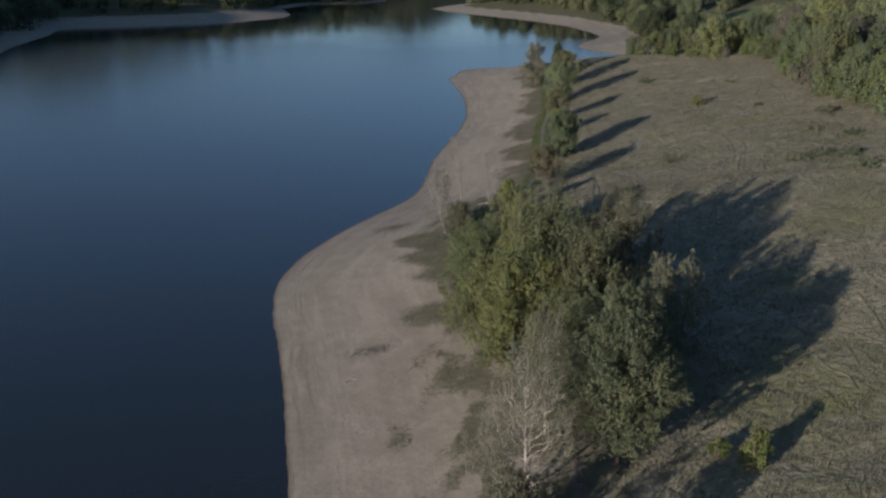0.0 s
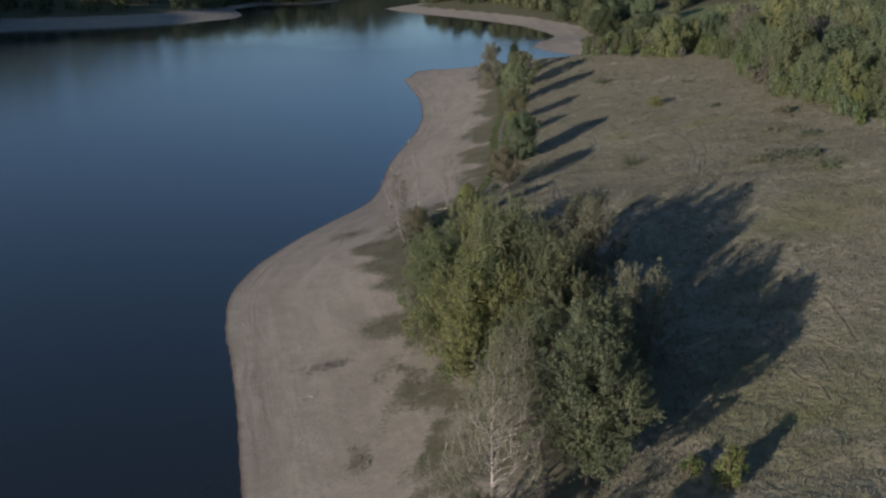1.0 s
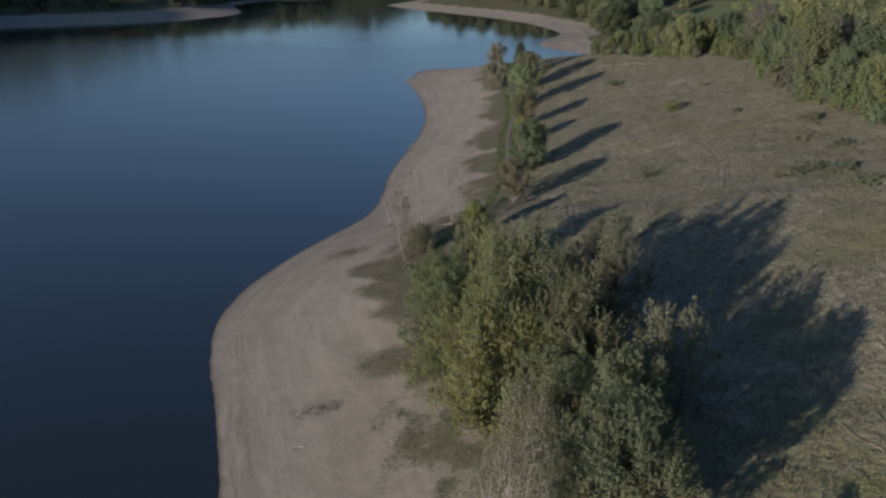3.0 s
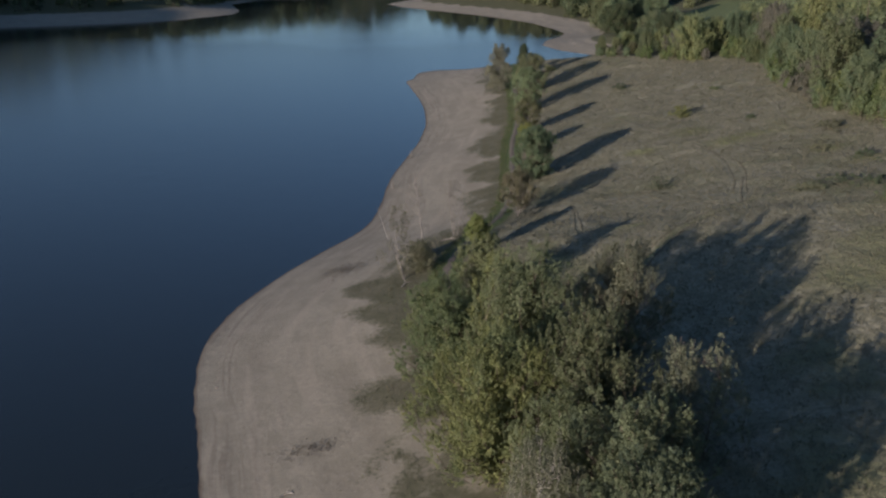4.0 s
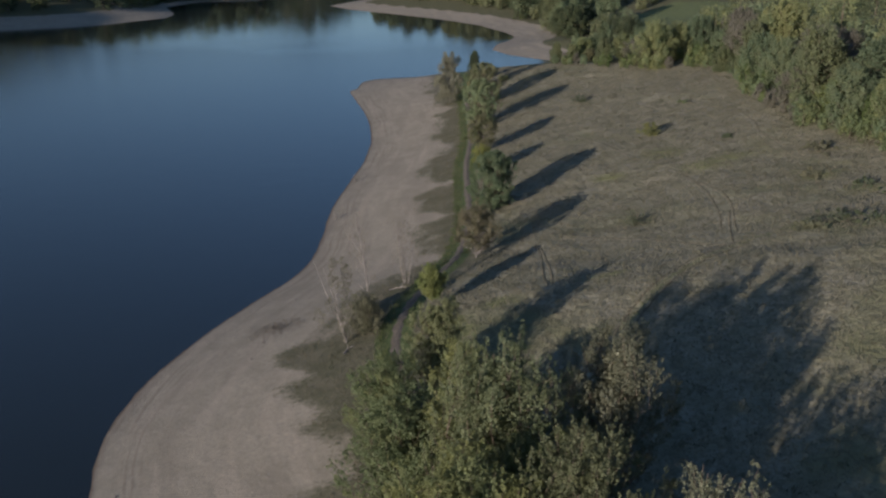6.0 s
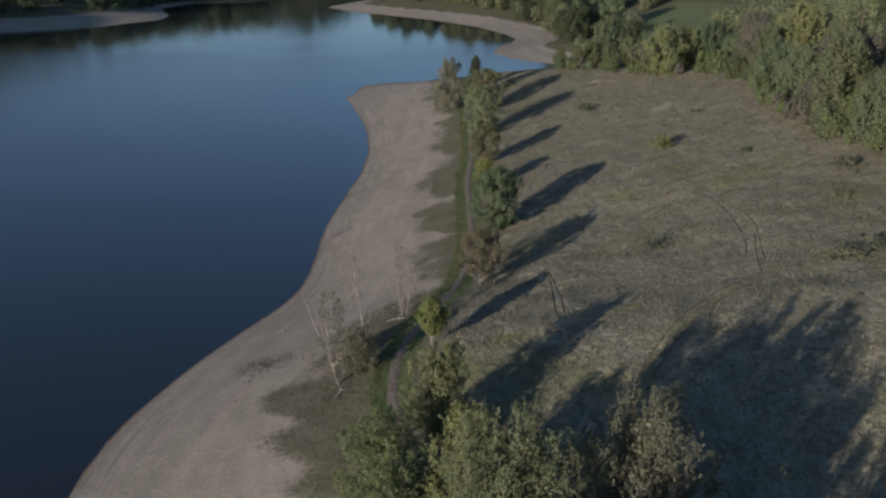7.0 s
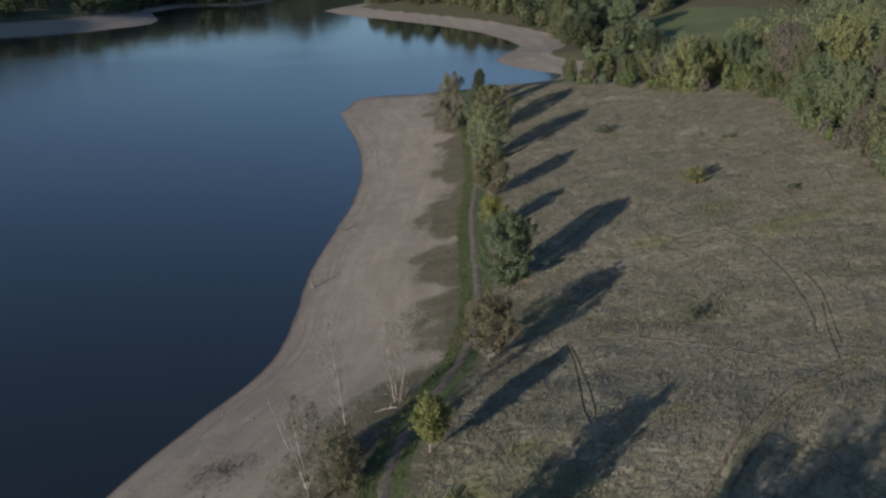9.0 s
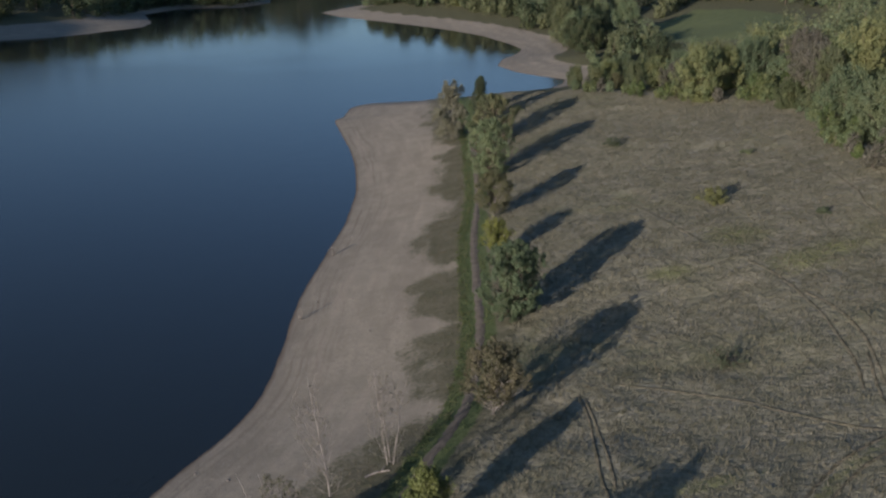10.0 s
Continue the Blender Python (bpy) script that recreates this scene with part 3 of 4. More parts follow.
    start = foot[pick] + a * (length[pick] * s)[:, None] + side * (girth * rng.uniform(0.15, 1, n) ** 0.6)[:, None]
    way = a * 0.9 + side * 0.42 + rng.normal(0, 0.2, (n, 3)) + [0, 0, 0.2 * up]
    way /= np.linalg.norm(way, axis=1)[:, None]
    reach = 0.42 * length[pick] * rng.uniform(0.4, 1.25, n) * (1.1 - 0.5 * s)
    for j in range(int(n * twigs)):
        wood.append(tube([start[j] - way[j] * 0.5 * reach[j], start[j] + way[j] * reach[j]], [0.011, 0.004], 3))
    t = rng.uniform(0, 1, (n, per_spray)) ** 0.8
    at = start[:, None] + way[:, None] * (t * reach[:, None])[:, :, None] + rng.normal(0, 1, (n, per_spray, 3)) * (leaf * (0.7 - 0.4 * t))[:, :, None]
    face = side * 0.75 + out[pick] * 0.45 + [0, 0, 0.12]
    shape = leaf_blades if far else leaf_quads
    v, f = shape(at.reshape(-1, 3), np.repeat(way, per_spray, 0), np.repeat(face, per_spray, 0), leaf, rng, slim)
    # larger fill leaves deep in the crown, added to make its shadow solid
    m = int(heart * n * per_spray * 0.38)
    if m:
        q = rng.randint(0, lumps, m)
        mid = np.array([np.interp(foot[q, 2], spine[:, 2], spine[:, j]) for j in range(3)]).T
        deep = mid + (foot[q] - mid) * rng.uniform(0.15, 0.7, (m, 1)) + rng.normal(0, 0.08 * radius, (m, 3))
        v, f = joined([(v, f), shape(deep, rng.normal(0, 0.4, (m, 3)) + [0, 0, 0.5], out[q], leaf * 1.6, rng, 0.9)])
    v[:, 2] = np.maximum(v[:, 2], 0.05)
    trunk = new("trunk", quick_mesh("trunk", *joined(wood), bark, True))
    crown = new("crown", quick_mesh("crown", v, f, leaves))
    trunk.parent = crown.parent = base
    return base


# the thicket by the footpath
THICKET = "thicket by the footpath"
tree("tree", 7.4, 84.5, 12.8, 6.2, 1, LEAF_OLIVE, BARK, "dense broadleaf tree with yellowing green leaves by the footpath", crown_from=0.12, lumps=150, sprays=3000, per_spray=26, up=0.55, leaf=0.15, plume=2.5, group=THICKET, heart=0.7)
tree("tree", 14.3, 83.4, 13.2, 4.8, 2, LEAF_POPLAR, BARK, "tall poplar with grey-green leaves on upright shoots", crown_from=0.18, lumps=80, sprays=1500, per_spray=26, up=0.8, leaf=0.15, plume=2.8, fat=0.24, group=THICKET, twigs=0.15, heart=0.8)
tree("tree", 13.6, 63.8, 12.6, 4.4, 3, LEAF_DEEP, BARK, "tall dense green broadleaf tree over the footpath", crown_from=0.2, lumps=120, sprays=2400, per_spray=26, up=0.42, leaf=0.15, plume=2.0, group=THICKET, heart=0.4)
tree("tree", 4.6, 98.6, 9.6, 4.9, 4, LEAF_YELLOWING, BARK, "spreading low tree with yellowish green leaves", crown_from=0.06, lumps=90, sprays=1800, per_spray=24, up=0.55, leaf=0.15, group=THICKET, heart=0.8)
tree("tree", 11.0, 93.4, 15.0, 4.8, 5, LEAF_POPLAR, BARK, "poplar with dull green leaves on upright shoots", crown_from=0.15, lumps=90, sprays=1800, per_spray=24, up=0.82, leaf=0.15, plume=2.8, fat=0.24, group=THICKET, twigs=0.15, heart=1.3)
tree("tree", 18.6, 94.6, 13.6, 4.0, 6, LEAF_SILVER, BARK, "tall poplar with open olive green sprays", crown_from=0.3, lumps=48, sprays=1000, per_spray=24, up=0.85, leaf=0.16, plume=2.8, fat=0.2, group=THICKET, twigs=0.3, heart=0.9)
tree("tree", 21.8, 81, 10.4, 3.4, 7, LEAF_SILVER, BARK, "small silvery willow with open upright shoots", crown_from=0.15, kind="round", lumps=40, sprays=760, per_spray=24, up=0.66, leaf=0.15, plume=2.4, fat=0.22, group=THICKET, twigs=0.3, stems=3, heart=0.05, stem=0.006)
tree("tree", 6.2, 61.8, 13.2, 4.4, 8, LEAF_SILVER, BIRCH_BARK, "half-bare pale birch with thin grey-green foliage", crown_from=0.18, kind="broad", stem=0.009, lumps=100, sprays=1500, per_spray=11, up=0.8, leaf=0.13, plume=2.2, fat=0.24, group=THICKET, twigs=0.2, heart=0.0, stems=1)
tree("tree", 8.7, 70.5, 11.8, 3.6, 9, LEAF_SILVER, BIRCH_BARK, "pale grey-green birch with thin foliage", crown_from=0.2, kind="broad", stem=0.0085, lumps=90, sprays=1500, per_spray=12, up=0.8, leaf=0.13, plume=2.2, fat=0.24, group=THICKET, twigs=0.1, heart=0.05, stems=1)
tree("tree", 5.0, 56.4, 6.0, 2.6, 17, LEAF_SILVER, BARK, "bushy pale green willow under a birch", crown_from=0.04, lumps=50, sprays=800, per_spray=18, leaf=0.15, up=0.7, group=THICKET, heart=0.4)
# two unseen trees, added only for the long shade they cast on the meadow
tree("tree", 8.8, 47.6, 7.2, 2.4, 18, LEAF_DEEP, BARK, "unseen green tree added to shade the near meadow", crown_from=0.06, lumps=40, sprays=600, per_spray=24, up=0.6, group=THICKET)
tree("tree", 1.5, 46.5, 8.2, 2.4, 11, LEAF_DEEP, BARK, "unseen thin green tree added to shade the near meadow", crown_from=0.15, lumps=30, sprays=420, per_spray=16, leaf=0.15, up=0.6, group=THICKET)
tree("tree", 9.0, 98.4, 12.6, 3.5, 30, LEAF_OLIVE, BARK, "slender olive green tree behind a spreading yellowish one", crown_from=0.1, lumps=70, sprays=1300, per_spray=22, up=0.7, leaf=0.15, plume=2.2, group=THICKET, heart=0.9)
tree("tree", 8.6, 114.2, 8.9, 2.9, 10, LEAF_POPLAR, BARK, "young grey-green tree beside the footpath", crown_from=0.06, lumps=64, sprays=1100, per_spray=24, up=0.5, leaf=0.15, plume=1.6, group=THICKET, heart=0.4)
tree("tree", 4.0, 108.2, 7.6, 3.6, 12, LEAF_YELLOWING, BARK, "low bushy tree with yellowish leaves", crown_from=0.04, lumps=70, sprays=1300, per_spray=24, leaf=0.15, up=0.6, plume=2.0, group=THICKET, heart=0.6)
tree("tree", 15.0, 72.6, 11.6, 4.6, 16, LEAF_DEEP, BARK, "dense green tree in the middle of the thicket", crown_from=0.1, lumps=90, sprays=1700, per_spray=24, up=0.5, leaf=0.15, group=THICKET, heart=0.7)
tree("tree", 10.8, 77.2, 9.8, 3.6, 19, LEAF_POPLAR, BARK, "grey-green poplar with upright shoots amid the thicket", crown_from=0.12, lumps=70, sprays=1300, per_spray=24, up=0.75, leaf=0.15, plume=2.4, fat=0.25, group=THICKET, heart=0.4)
tree("tree", 12.8, 88.4, 10.8, 3.8, 20, LEAF_OLIVE, BARK, "slim olive green poplar with upright shoots", crown_from=0.12, lumps=70, sprays=1300, per_spray=24, up=0.8, leaf=0.15, plume=2.6, fat=0.24, group=THICKET, twigs=0.1, heart=0.8)
tree("tree", 18.6, 78.4, 7.4, 2.9, 13, LEAF_WILLOW, BARK, "dome-shaped greyish olive bushy tree", crown_from=0.04, lumps=80, sprays=1300, per_spray=20, leaf=0.15, up=0.4, plume=1.2, group=THICKET)
tree("shrub", 23, 60.2, 3.2, 1.2, 14, LEAF_LIME, BARK, "small light green shrub in dry grass", "shrub", crown_from=0.05, kind="broad", lumps=23, sprays=150, per_spray=14, leaf=0.24, up=0.8, stems=3)
tree("shrub", 21.2, 62.6, 1.9, 0.8, 15, LEAF_LIME, BARK, "low light green shrub in dry grass", "shrub", crown_from=0.05, kind="broad", lumps=16, sprays=70, per_spray=12, leaf=0.22, up=0.8, stems=2)

# the row of trees along the footpath
ROW = "row of trees along the footpath"
tree("tree", 9.6, 132.8, 5.0, 1.45, 21, LEAF_LIME, GREY_BARK, "young round tree with bright lime leaves and pale trunk", crown_from=0.34, lumps=102, sprays=987, per_spray=13, leaf=0.18, slim=0.6, up=0.45, group=ROW, plume=1.1, fat=0.34)
tree("tree", 16.7, 148.6, 7.0, 2.7, 22, LEAF_RUSSET, GREY_BARK, "young tree with russet brown leaves", crown_from=0.25, kind="round", lumps=88, sprays=896, per_spray=12, leaf=0.18, slim=0.6, up=0.6, group=ROW, twigs=0.4, plume=1.1, fat=0.34)
tree("tree", 22, 169.2, 8.8, 3.3, 23, LEAF_OAK, BARK, "dense green tree branching to the ground", crown_from=0.04, kind="round", lumps=156, sprays=2339, per_spray=14, leaf=0.18, slim=0.6, up=0.5, group=ROW, plume=1.1, fat=0.34)
tree("tree", 23, 188, 5.4, 1.9, 24, LEAF_YELLOW, GREY_BARK, "small tree with bright yellow leaves", crown_from=0.25, lumps=74, sprays=675, per_spray=13, leaf=0.18, slim=0.6, group=ROW, plume=1.1, fat=0.34)
tree("tree", 25.4, 205, 7.0, 2.7, 25, LEAF_BRONZE, GREY_BARK, "tree with bronze autumn leaves", crown_from=0.2, lumps=102, sprays=1091, per_spray=13, leaf=0.18, slim=0.6, group=ROW, plume=1.1, fat=0.34)
tree("tree", 28.4, 228.5, 9.8, 4.2, 26, LEAF_OAK, BARK, "large dense green tree", crown_from=0.05, lumps=156, sprays=2339, per_spray=13, leaf=0.18, slim=0.6, up=0.5, group=ROW, plume=1.1, fat=0.34)
tree("tree", 32.4, 252, 9.5, 4.2, 27, LEAF_BRONZE, BARK, "round tree with bronze and green autumn leaves", crown_from=0.08, lumps=138, sprays=2080, per_spray=13, leaf=0.18, slim=0.6, group=ROW, plume=1.1, fat=0.34)
tree("tree", 34, 280, 8.5, 2.7, 28, LEAF_DARK, BARK, "narrow dark green tree", crown_from=0.08, kind="spire", lumps=92, sprays=1091, per_spray=13, leaf=0.18, slim=0.6, group=ROW, plume=1.1, fat=0.34)
tree("tree", 25.6, 262, 12.0, 3.4, 29, LEAF_PALE, GREY_BARK, "pale half-bare poplar at the end of the beach", crown_from=0.12, kind="column", stem=0.008, lumps=60, sprays=1300, per_spray=19, leaf=0.2, slim=0.6, up=0.85, group=ROW, twigs=0.12)

# thin bare trees at the top of the beach
BARE = "thin bare trees on the beach"
tree("tree", 7.4, 144, 8.8, 1.9, 41, TWIG_BROWN, GREY_BARK, "leafless pale young poplar on the beach", crown_from=0.15, kind="column", lumps=37, sprays=200, per_spray=6, leaf=0.12, up=0.9, stem=0.006, group=BARE, twigs=1.0, stems=3)
tree("tree", 3, 137, 12.0, 1.8, 42, TWIG_BROWN, GREY_BARK, "tall thin leaning leafless tree on the beach", crown_from=0.35, kind="column", lumps=32, sprays=140, per_spray=5, leaf=0.12, up=0.85, stem=0.006, lean=(-0.12, 0.02), group=BARE, twigs=1.0)
tree("tree", 0.3, 129, 9.5, 2.2, 43, LEAF_WILLOW, GREY_BARK, "sparse pale sapling on the beach", crown_from=0.1, kind="column", lumps=16, sprays=320, per_spray=8, leaf=0.15, up=0.85, stem=0.006, lean=(-0.08, 0), group=BARE, twigs=1.0, stems=3)
tree("shrub", 2.6, 130.8, 4.0, 1.7, 47, LEAF_WILLOW, BARK, "pale green bush beside the footpath's bank", "shrub", crown_from=0.02, lumps=44, sprays=420, per_spray=12, leaf=0.16)
tree("shrub", 2.2, 135.5, 3.0, 1.8, 44, LEAF_WILLOW, BARK, "thin grey-green scrub under bare trees", "shrub", crown_from=0.02, lumps=28, sprays=260, per_spray=9, leaf=0.2)

tree("shrub", -1.6, 183, 1.7, 0.5, 45, TWIG_BROWN, GREY_BARK, "thin leafless sapling by the water", "shrub", crown_from=0.2, kind="column", lumps=14, sprays=22, per_spray=5, leaf=0.1, up=0.9, stem=0.008, twigs=1.0, stems=3)
tree("shrub", 2.2, 206, 1.6, 0.5, 46, TWIG_BROWN, GREY_BARK, "thin leafless sapling by the water", "shrub", crown_from=0.2, kind="column", lumps=14, sprays=22, per_spray=5, leaf=0.1, up=0.9, stem=0.008, twigs=1.0, stems=3)

# shrubs out in the meadow
tree("shrub", 51.6, 189.6, 2.0, 1.9, 51, LEAF_OLIVE, BARK, "round yellow-green shrub in dry meadow", "shrub", crown_from=0.02, lumps=28, sprays=170, per_spray=18, leaf=0.17)
tree("shrub", 36.8, 147.7, 2.0, 1.6, 52, LEAF_DEEP, BARK, "sparse green shrub in dry meadow", "shrub", crown_from=0.02, lumps=23, sprays=90, per_spray=10, leaf=0.15)
tree("shrub", 49, 228.5, 1.6, 1.6, 53, LEAF_DEEP, BARK, "low dark green bush in dry meadow", "shrub", crown_from=0.02, lumps=23, sprays=120, per_spray=10, leaf=0.17)


# brambles on the upper slope
BRAMBLES = "brambles on the upper meadow"
for j, (x, y, tall, r) in enumerate(((55, 131.5, 0.9, 3.6), (57.8, 129.6, 0.8, 3.0), (61, 150.3, 0.6, 3.2), (63, 142, 0.8, 3.2), (57, 121.5, 0.8, 3.4), (51.5, 131.8, 0.6, 2.4),
                                     (63.8, 207.5, 0.7, 1.2), (60.2, 177.5, 0.7, 0.9), (66, 160, 1.5, 2.6), (38, 268, 1.4, 1.5), (41, 274, 1.3, 1.8))):
    tree("bramble", x, y, tall, r, 200 + j, (LEAF_DEEP, LEAF_DEEP, LEAF_WILLOW)[j % 3], BARK, "low dull green bramble thicket in dry grass", "shrub", crown_from=0.02, lumps=14,
         sprays=420, per_spray=14, leaf=0.12, up=0.25, stem=0.012, stems=3, group=BRAMBLES)


# ---- woods ----
WOOD_KINDS = (
    (LEAF_OAK, 9.5, 4.2, "round", "dense green broadleaf tree at the wood's edge"),
    (LEAF_YELLOWING, 8.5, 4.0, "round", "broadleaf tree turning yellow-green"),
    (LEAF_POPLAR, 11, 3.8, "broad", "tall grey-green tree of the wood"),
    (LEAF_DARK, 10, 4.4, "round", "dark green tree of the wood"),
    (TWIG_BROWN, 8, 4.0, "round", "greyish brown leafless tree of the wood"),
    (LEAF_BRONZE, 7, 3.4, "round", "tree with brownish autumn leaves"),
    (LEAF_LIME, 5.5, 3.0, "round", "bushy yellow-green small tree"))
rw = random.Random(7)


def scatter(ring, gap, ok=lambda x, y: True, tries=5000, most=400):
    xs, ys = [p[0] for p in ring], [p[1] for p in ring]
    got = []
    for _ in range(tries):
        x, y = rw.uniform(min(xs), max(xs)), rw.uniform(min(ys), max(ys))
        if len(got) >= most or not inside(np.array([x]), np.array([y]), ring)[0] or not ok(x, y):
            continue
        if all((x - a) ** 2 + (y - b) ** 2 > gap * gap for a, b in got):
            got.append((x, y))
    return got


def open_field(x, y):
    return not inside(np.array([x]), np.array([y]), FIELD)[0]


edge_ring = [(55, 286), (61, 269), (69, 248), (78, 235), (78, 214), (75, 203), (73, 190), (71, 175), (73, 160), (71, 142), (112, 142), (112, 220), (96, 280), (75, 305)]
bank_ring = [(86, 392), (92, 378), (104, 400), (118, 432), (120, 470), (92, 560), (40, 620), (18, 640), (18, 612), (36, 584), (62, 556), (82, 512), (92, 486), (92, 450), (80, 420)]
edge_spots = scatter(edge_ring, 4.4, most=122)
bank_spots = scatter(bank_ring, 7.0, open_field, most=45)
KINDS = []


def low_scrub(x, y):
    """Between the meadow and the pasture the wood sinks to scrub."""
    low = float(np.interp(y, [238, 270, 300, 340, 375], [1.0, 0.75, 0.55, 0.45, 0.4]))
    high = float(np.interp(y, [238, 300, 375], [1.0, 0.85, 0.7]))
    k = min(max((x - 84) / 26, 0), 1)
    return low + (high - low) * k if y < 376 and x < 150 else 1.0


def plant(spots, weights, grow, group):
    """Plants the wood's trees: the first of each kind is built where it stands, the rest are copies of it."""
    for x, y in spots:
        i = rw.choices(range(len(WOOD_KINDS)), weights)[0]
        while len(KINDS) < len(WOOD_KINDS):
            leaves, tall, r, kind, label = WOOD_KINDS[len(KINDS)]
            a, b = first_spots[len(KINDS)]
            KINDS.append(tree("tree", a, b, tall, r, 60 + len(KINDS), leaves, BARK, label, crown_from=0.02, kind=kind, lumps=100, sprays=1350, per_spray=13, slim=0.75,
                              plume=1.8, fat=0.3, leaf=0.24, up=0.6, heart=0.4, stem=0.007, group=group, far=True))
        s = rw.uniform(*grow) * low_scrub(x, y)
        spin = Matrix.Rotation(rw.uniform(0, 6.28), 4, "Z")
        copy_thing(KINDS[i], Matrix.Translation((x, y, height(x, y) - 0.15)) @ spin @ Matrix.Diagonal((s, s, s * rw.uniform(0.88, 1.15), 1)))


depth = near_line(*np.array(edge_spots).T, WOOD_EDGE)[0]
deep_spots = [p for p, far in zip(edge_spots, depth) if far > 20]
edge_spots = [p for p, far in zip(edge_spots, depth) if far <= 20]
first_spots = edge_spots[:7]
plant(edge_spots[7:], (6, 7, 5, 1, 3, 1, 3), (0.6, 1.3), "wood beyond the meadow")
plant(bank_spots, (3, 1, 2, 9, 0, 0, 0), (1.0, 1.4), "wood on the far bank")


def far_wood(name, spots, mats, grow, label, seed, leaf=1.0, n=640):
    """A distant wood as one mesh: stems, and crowns of many leaf sprays."""
    rng = np.random.RandomState(seed)
    stems, crowns, which = [], [], []
    for x, y in spots:
        tall = rng.uniform(9, 14) * rng.uniform(*grow) * low_scrub(x, y)
        r = tall * rng.uniform(0.34, 0.46)
        z = height(x, y)
        stems.append(tube([(x, y, z - 0.3), (x, y, z + tall * 0.5), (x, y, z + tall * 0.9)], [0.012 * tall, 0.009 * tall, 0.003 * tall], 5))
        lumps = 34
        k, ang = rng.beta(1.2, 1.2, lumps), rng.uniform(0, 6.28, lumps)
        rad = envelope(k, "round") * r * rng.uniform(0.45, 1.0, lumps)
        c = np.stack([np.cos(ang) * rad, np.sin(ang) * rad, tall * (0.04 + 0.92 * k)], 1)
        pick = rng.randint(0, lumps, n)
        off = rng.normal(0, 1, (n, 3))
        at = c[pick] + off * r * [0.13, 0.13, 0.2]
        at[:, 2] = np.maximum(at[:, 2], 0.2)
        v, f = leaf_blades(at + [x, y, z], off * 0.3 + [0, 0, 0.7], off * 0.4 + (at - [0, 0, tall * 0.4]) / r, leaf * rng.uniform(0.6, 1.3, n)[:, None], rng, 0.8)
        crowns.append((v, f))
        which.append(np.full(n, rng.choice(len(mats))))
    v, f = joined(crowns)
    slots = np.concatenate(which)
    sv, sf = joined(stems)
    sf = np.concatenate([sf[:, [0, 1, 2]], sf[:, [0, 2, 3]]])
    me = quick_mesh(name, np.concatenate([v, sv]), np.concatenate([f, sf + len(v)]), mats[0])
    for m in (*mats[1:], BARK):
        me.materials.append(m)
    me.polygons.foreach_set("material_index", np.concatenate([slots, np.full(len(sf), len(mats))]).astype(np.int32))
    return tagged(new(name, me), label, "wood", kind="stuff")


back_ring = [(66, 328), (60, 308), (58, 292), (76, 306), (96, 282), (112, 222), (112, 150), (300, 150), (330, 420), (240, 520), (152, 470), (170, 440), (172, 400), (154, 362), (104, 378), (88, 352), (74, 344)]
back_spots = deep_spots + scatter(back_ring, 6.5, open_field, most=170)
far_wood("back_wood", back_spots, (LEAF_OAK, LEAF_YELLOWING, LEAF_POPLAR, LEAF_DARK), (0.7, 1.0), "mixed green wood behind the meadow's edge", 5, 0.5, 1500)
north_ring = [(120, 480), (150, 470), (240, 520), (200, 760), (60, 780), (22, 660), (45, 625), (95, 565)]
far_wood("bank_wood", scatter([(81, 470), (82, 496), (58, 552), (31, 580), (14, 602), (22, 634), (80, 615), (112, 540), (112, 474)], 5.5, most=110), (LEAF_OAK, LEAF_POPLAR, LEAF_DARK), (0.65, 0.9), "green trees along the top of the far beach", 9)
far_wood("shore_wood", scatter([(-104, 598), (-92, 621), (-50, 627), (-44, 652), (-60, 662), (-104, 650), (-118, 604)], 5.0, most=60), (LEAF_DARK, LEAF_DARK, LEAF_OAK), (1.3, 1.6), "dark trees close to the far waterline", 10)
rim = [(p[0] + rw.uniform(0.5, 3.5), p[1] + rw.uniform(-1, 1)) for p in smoothed(WOOD_EDGE[:11], 6)]
far_wood("edge_scrub", rim, (LEAF_OAK, LEAF_YELLOWING, LEAF_POPLAR, LEAF_LIME, LEAF_OAK, LEAF_YELLOWING, TWIG_BROWN), (0.2, 0.45), "low mixed scrub along the foot of the wood", 13, 0.36, 800)
far_wood("bay_scrub", scatter([(78, 352), (90, 350), (106, 376), (112, 400), (100, 402), (92, 384), (84, 380)], 3.6, most=46), (LEAF_OAK, LEAF_DARK, LEAF_POPLAR), (0.4, 0.75), "green scrub behind the bay's beach", 14, 0.7, 500)
far_wood("spit_wood", scatter([(-195, 480), (-152, 494), (-127, 513), (-109, 540), (-103, 562), (-104, 608), (-200, 612), (-250, 540)], 6.0, most=95), (LEAF_DARK, LEAF_OAK, LEAF_OLIVE), (0.9, 1.2), "dark green trees behind the sand spit", 12)
far_wood("hill_wood", scatter([(-110, 905), (40, 905), (50, 1120), (-120, 1120)], 8.0, most=190), (LEAF_DARK, LEAF_DARK), (1.1, 1.4), "dark wood on the hill beyond the lake", 11)
far_wood("hedge", scatter([(126, 442), (151, 471), (172, 452), (184, 404), (230, 410), (230, 520), (150, 505)], 6.5, open_field, most=70), (LEAF_OAK, LEAF_POPLAR, LEAF_DARK), (0.7, 1.0), "belt of green trees behind the pasture", 8)
far_wood("north_wood", scatter(north_ring, 11.0, most=110), (LEAF_OAK, LEAF_POPLAR, LEAF_DARK), (0.9, 1.2), "green wood beyond the far beach", 6)
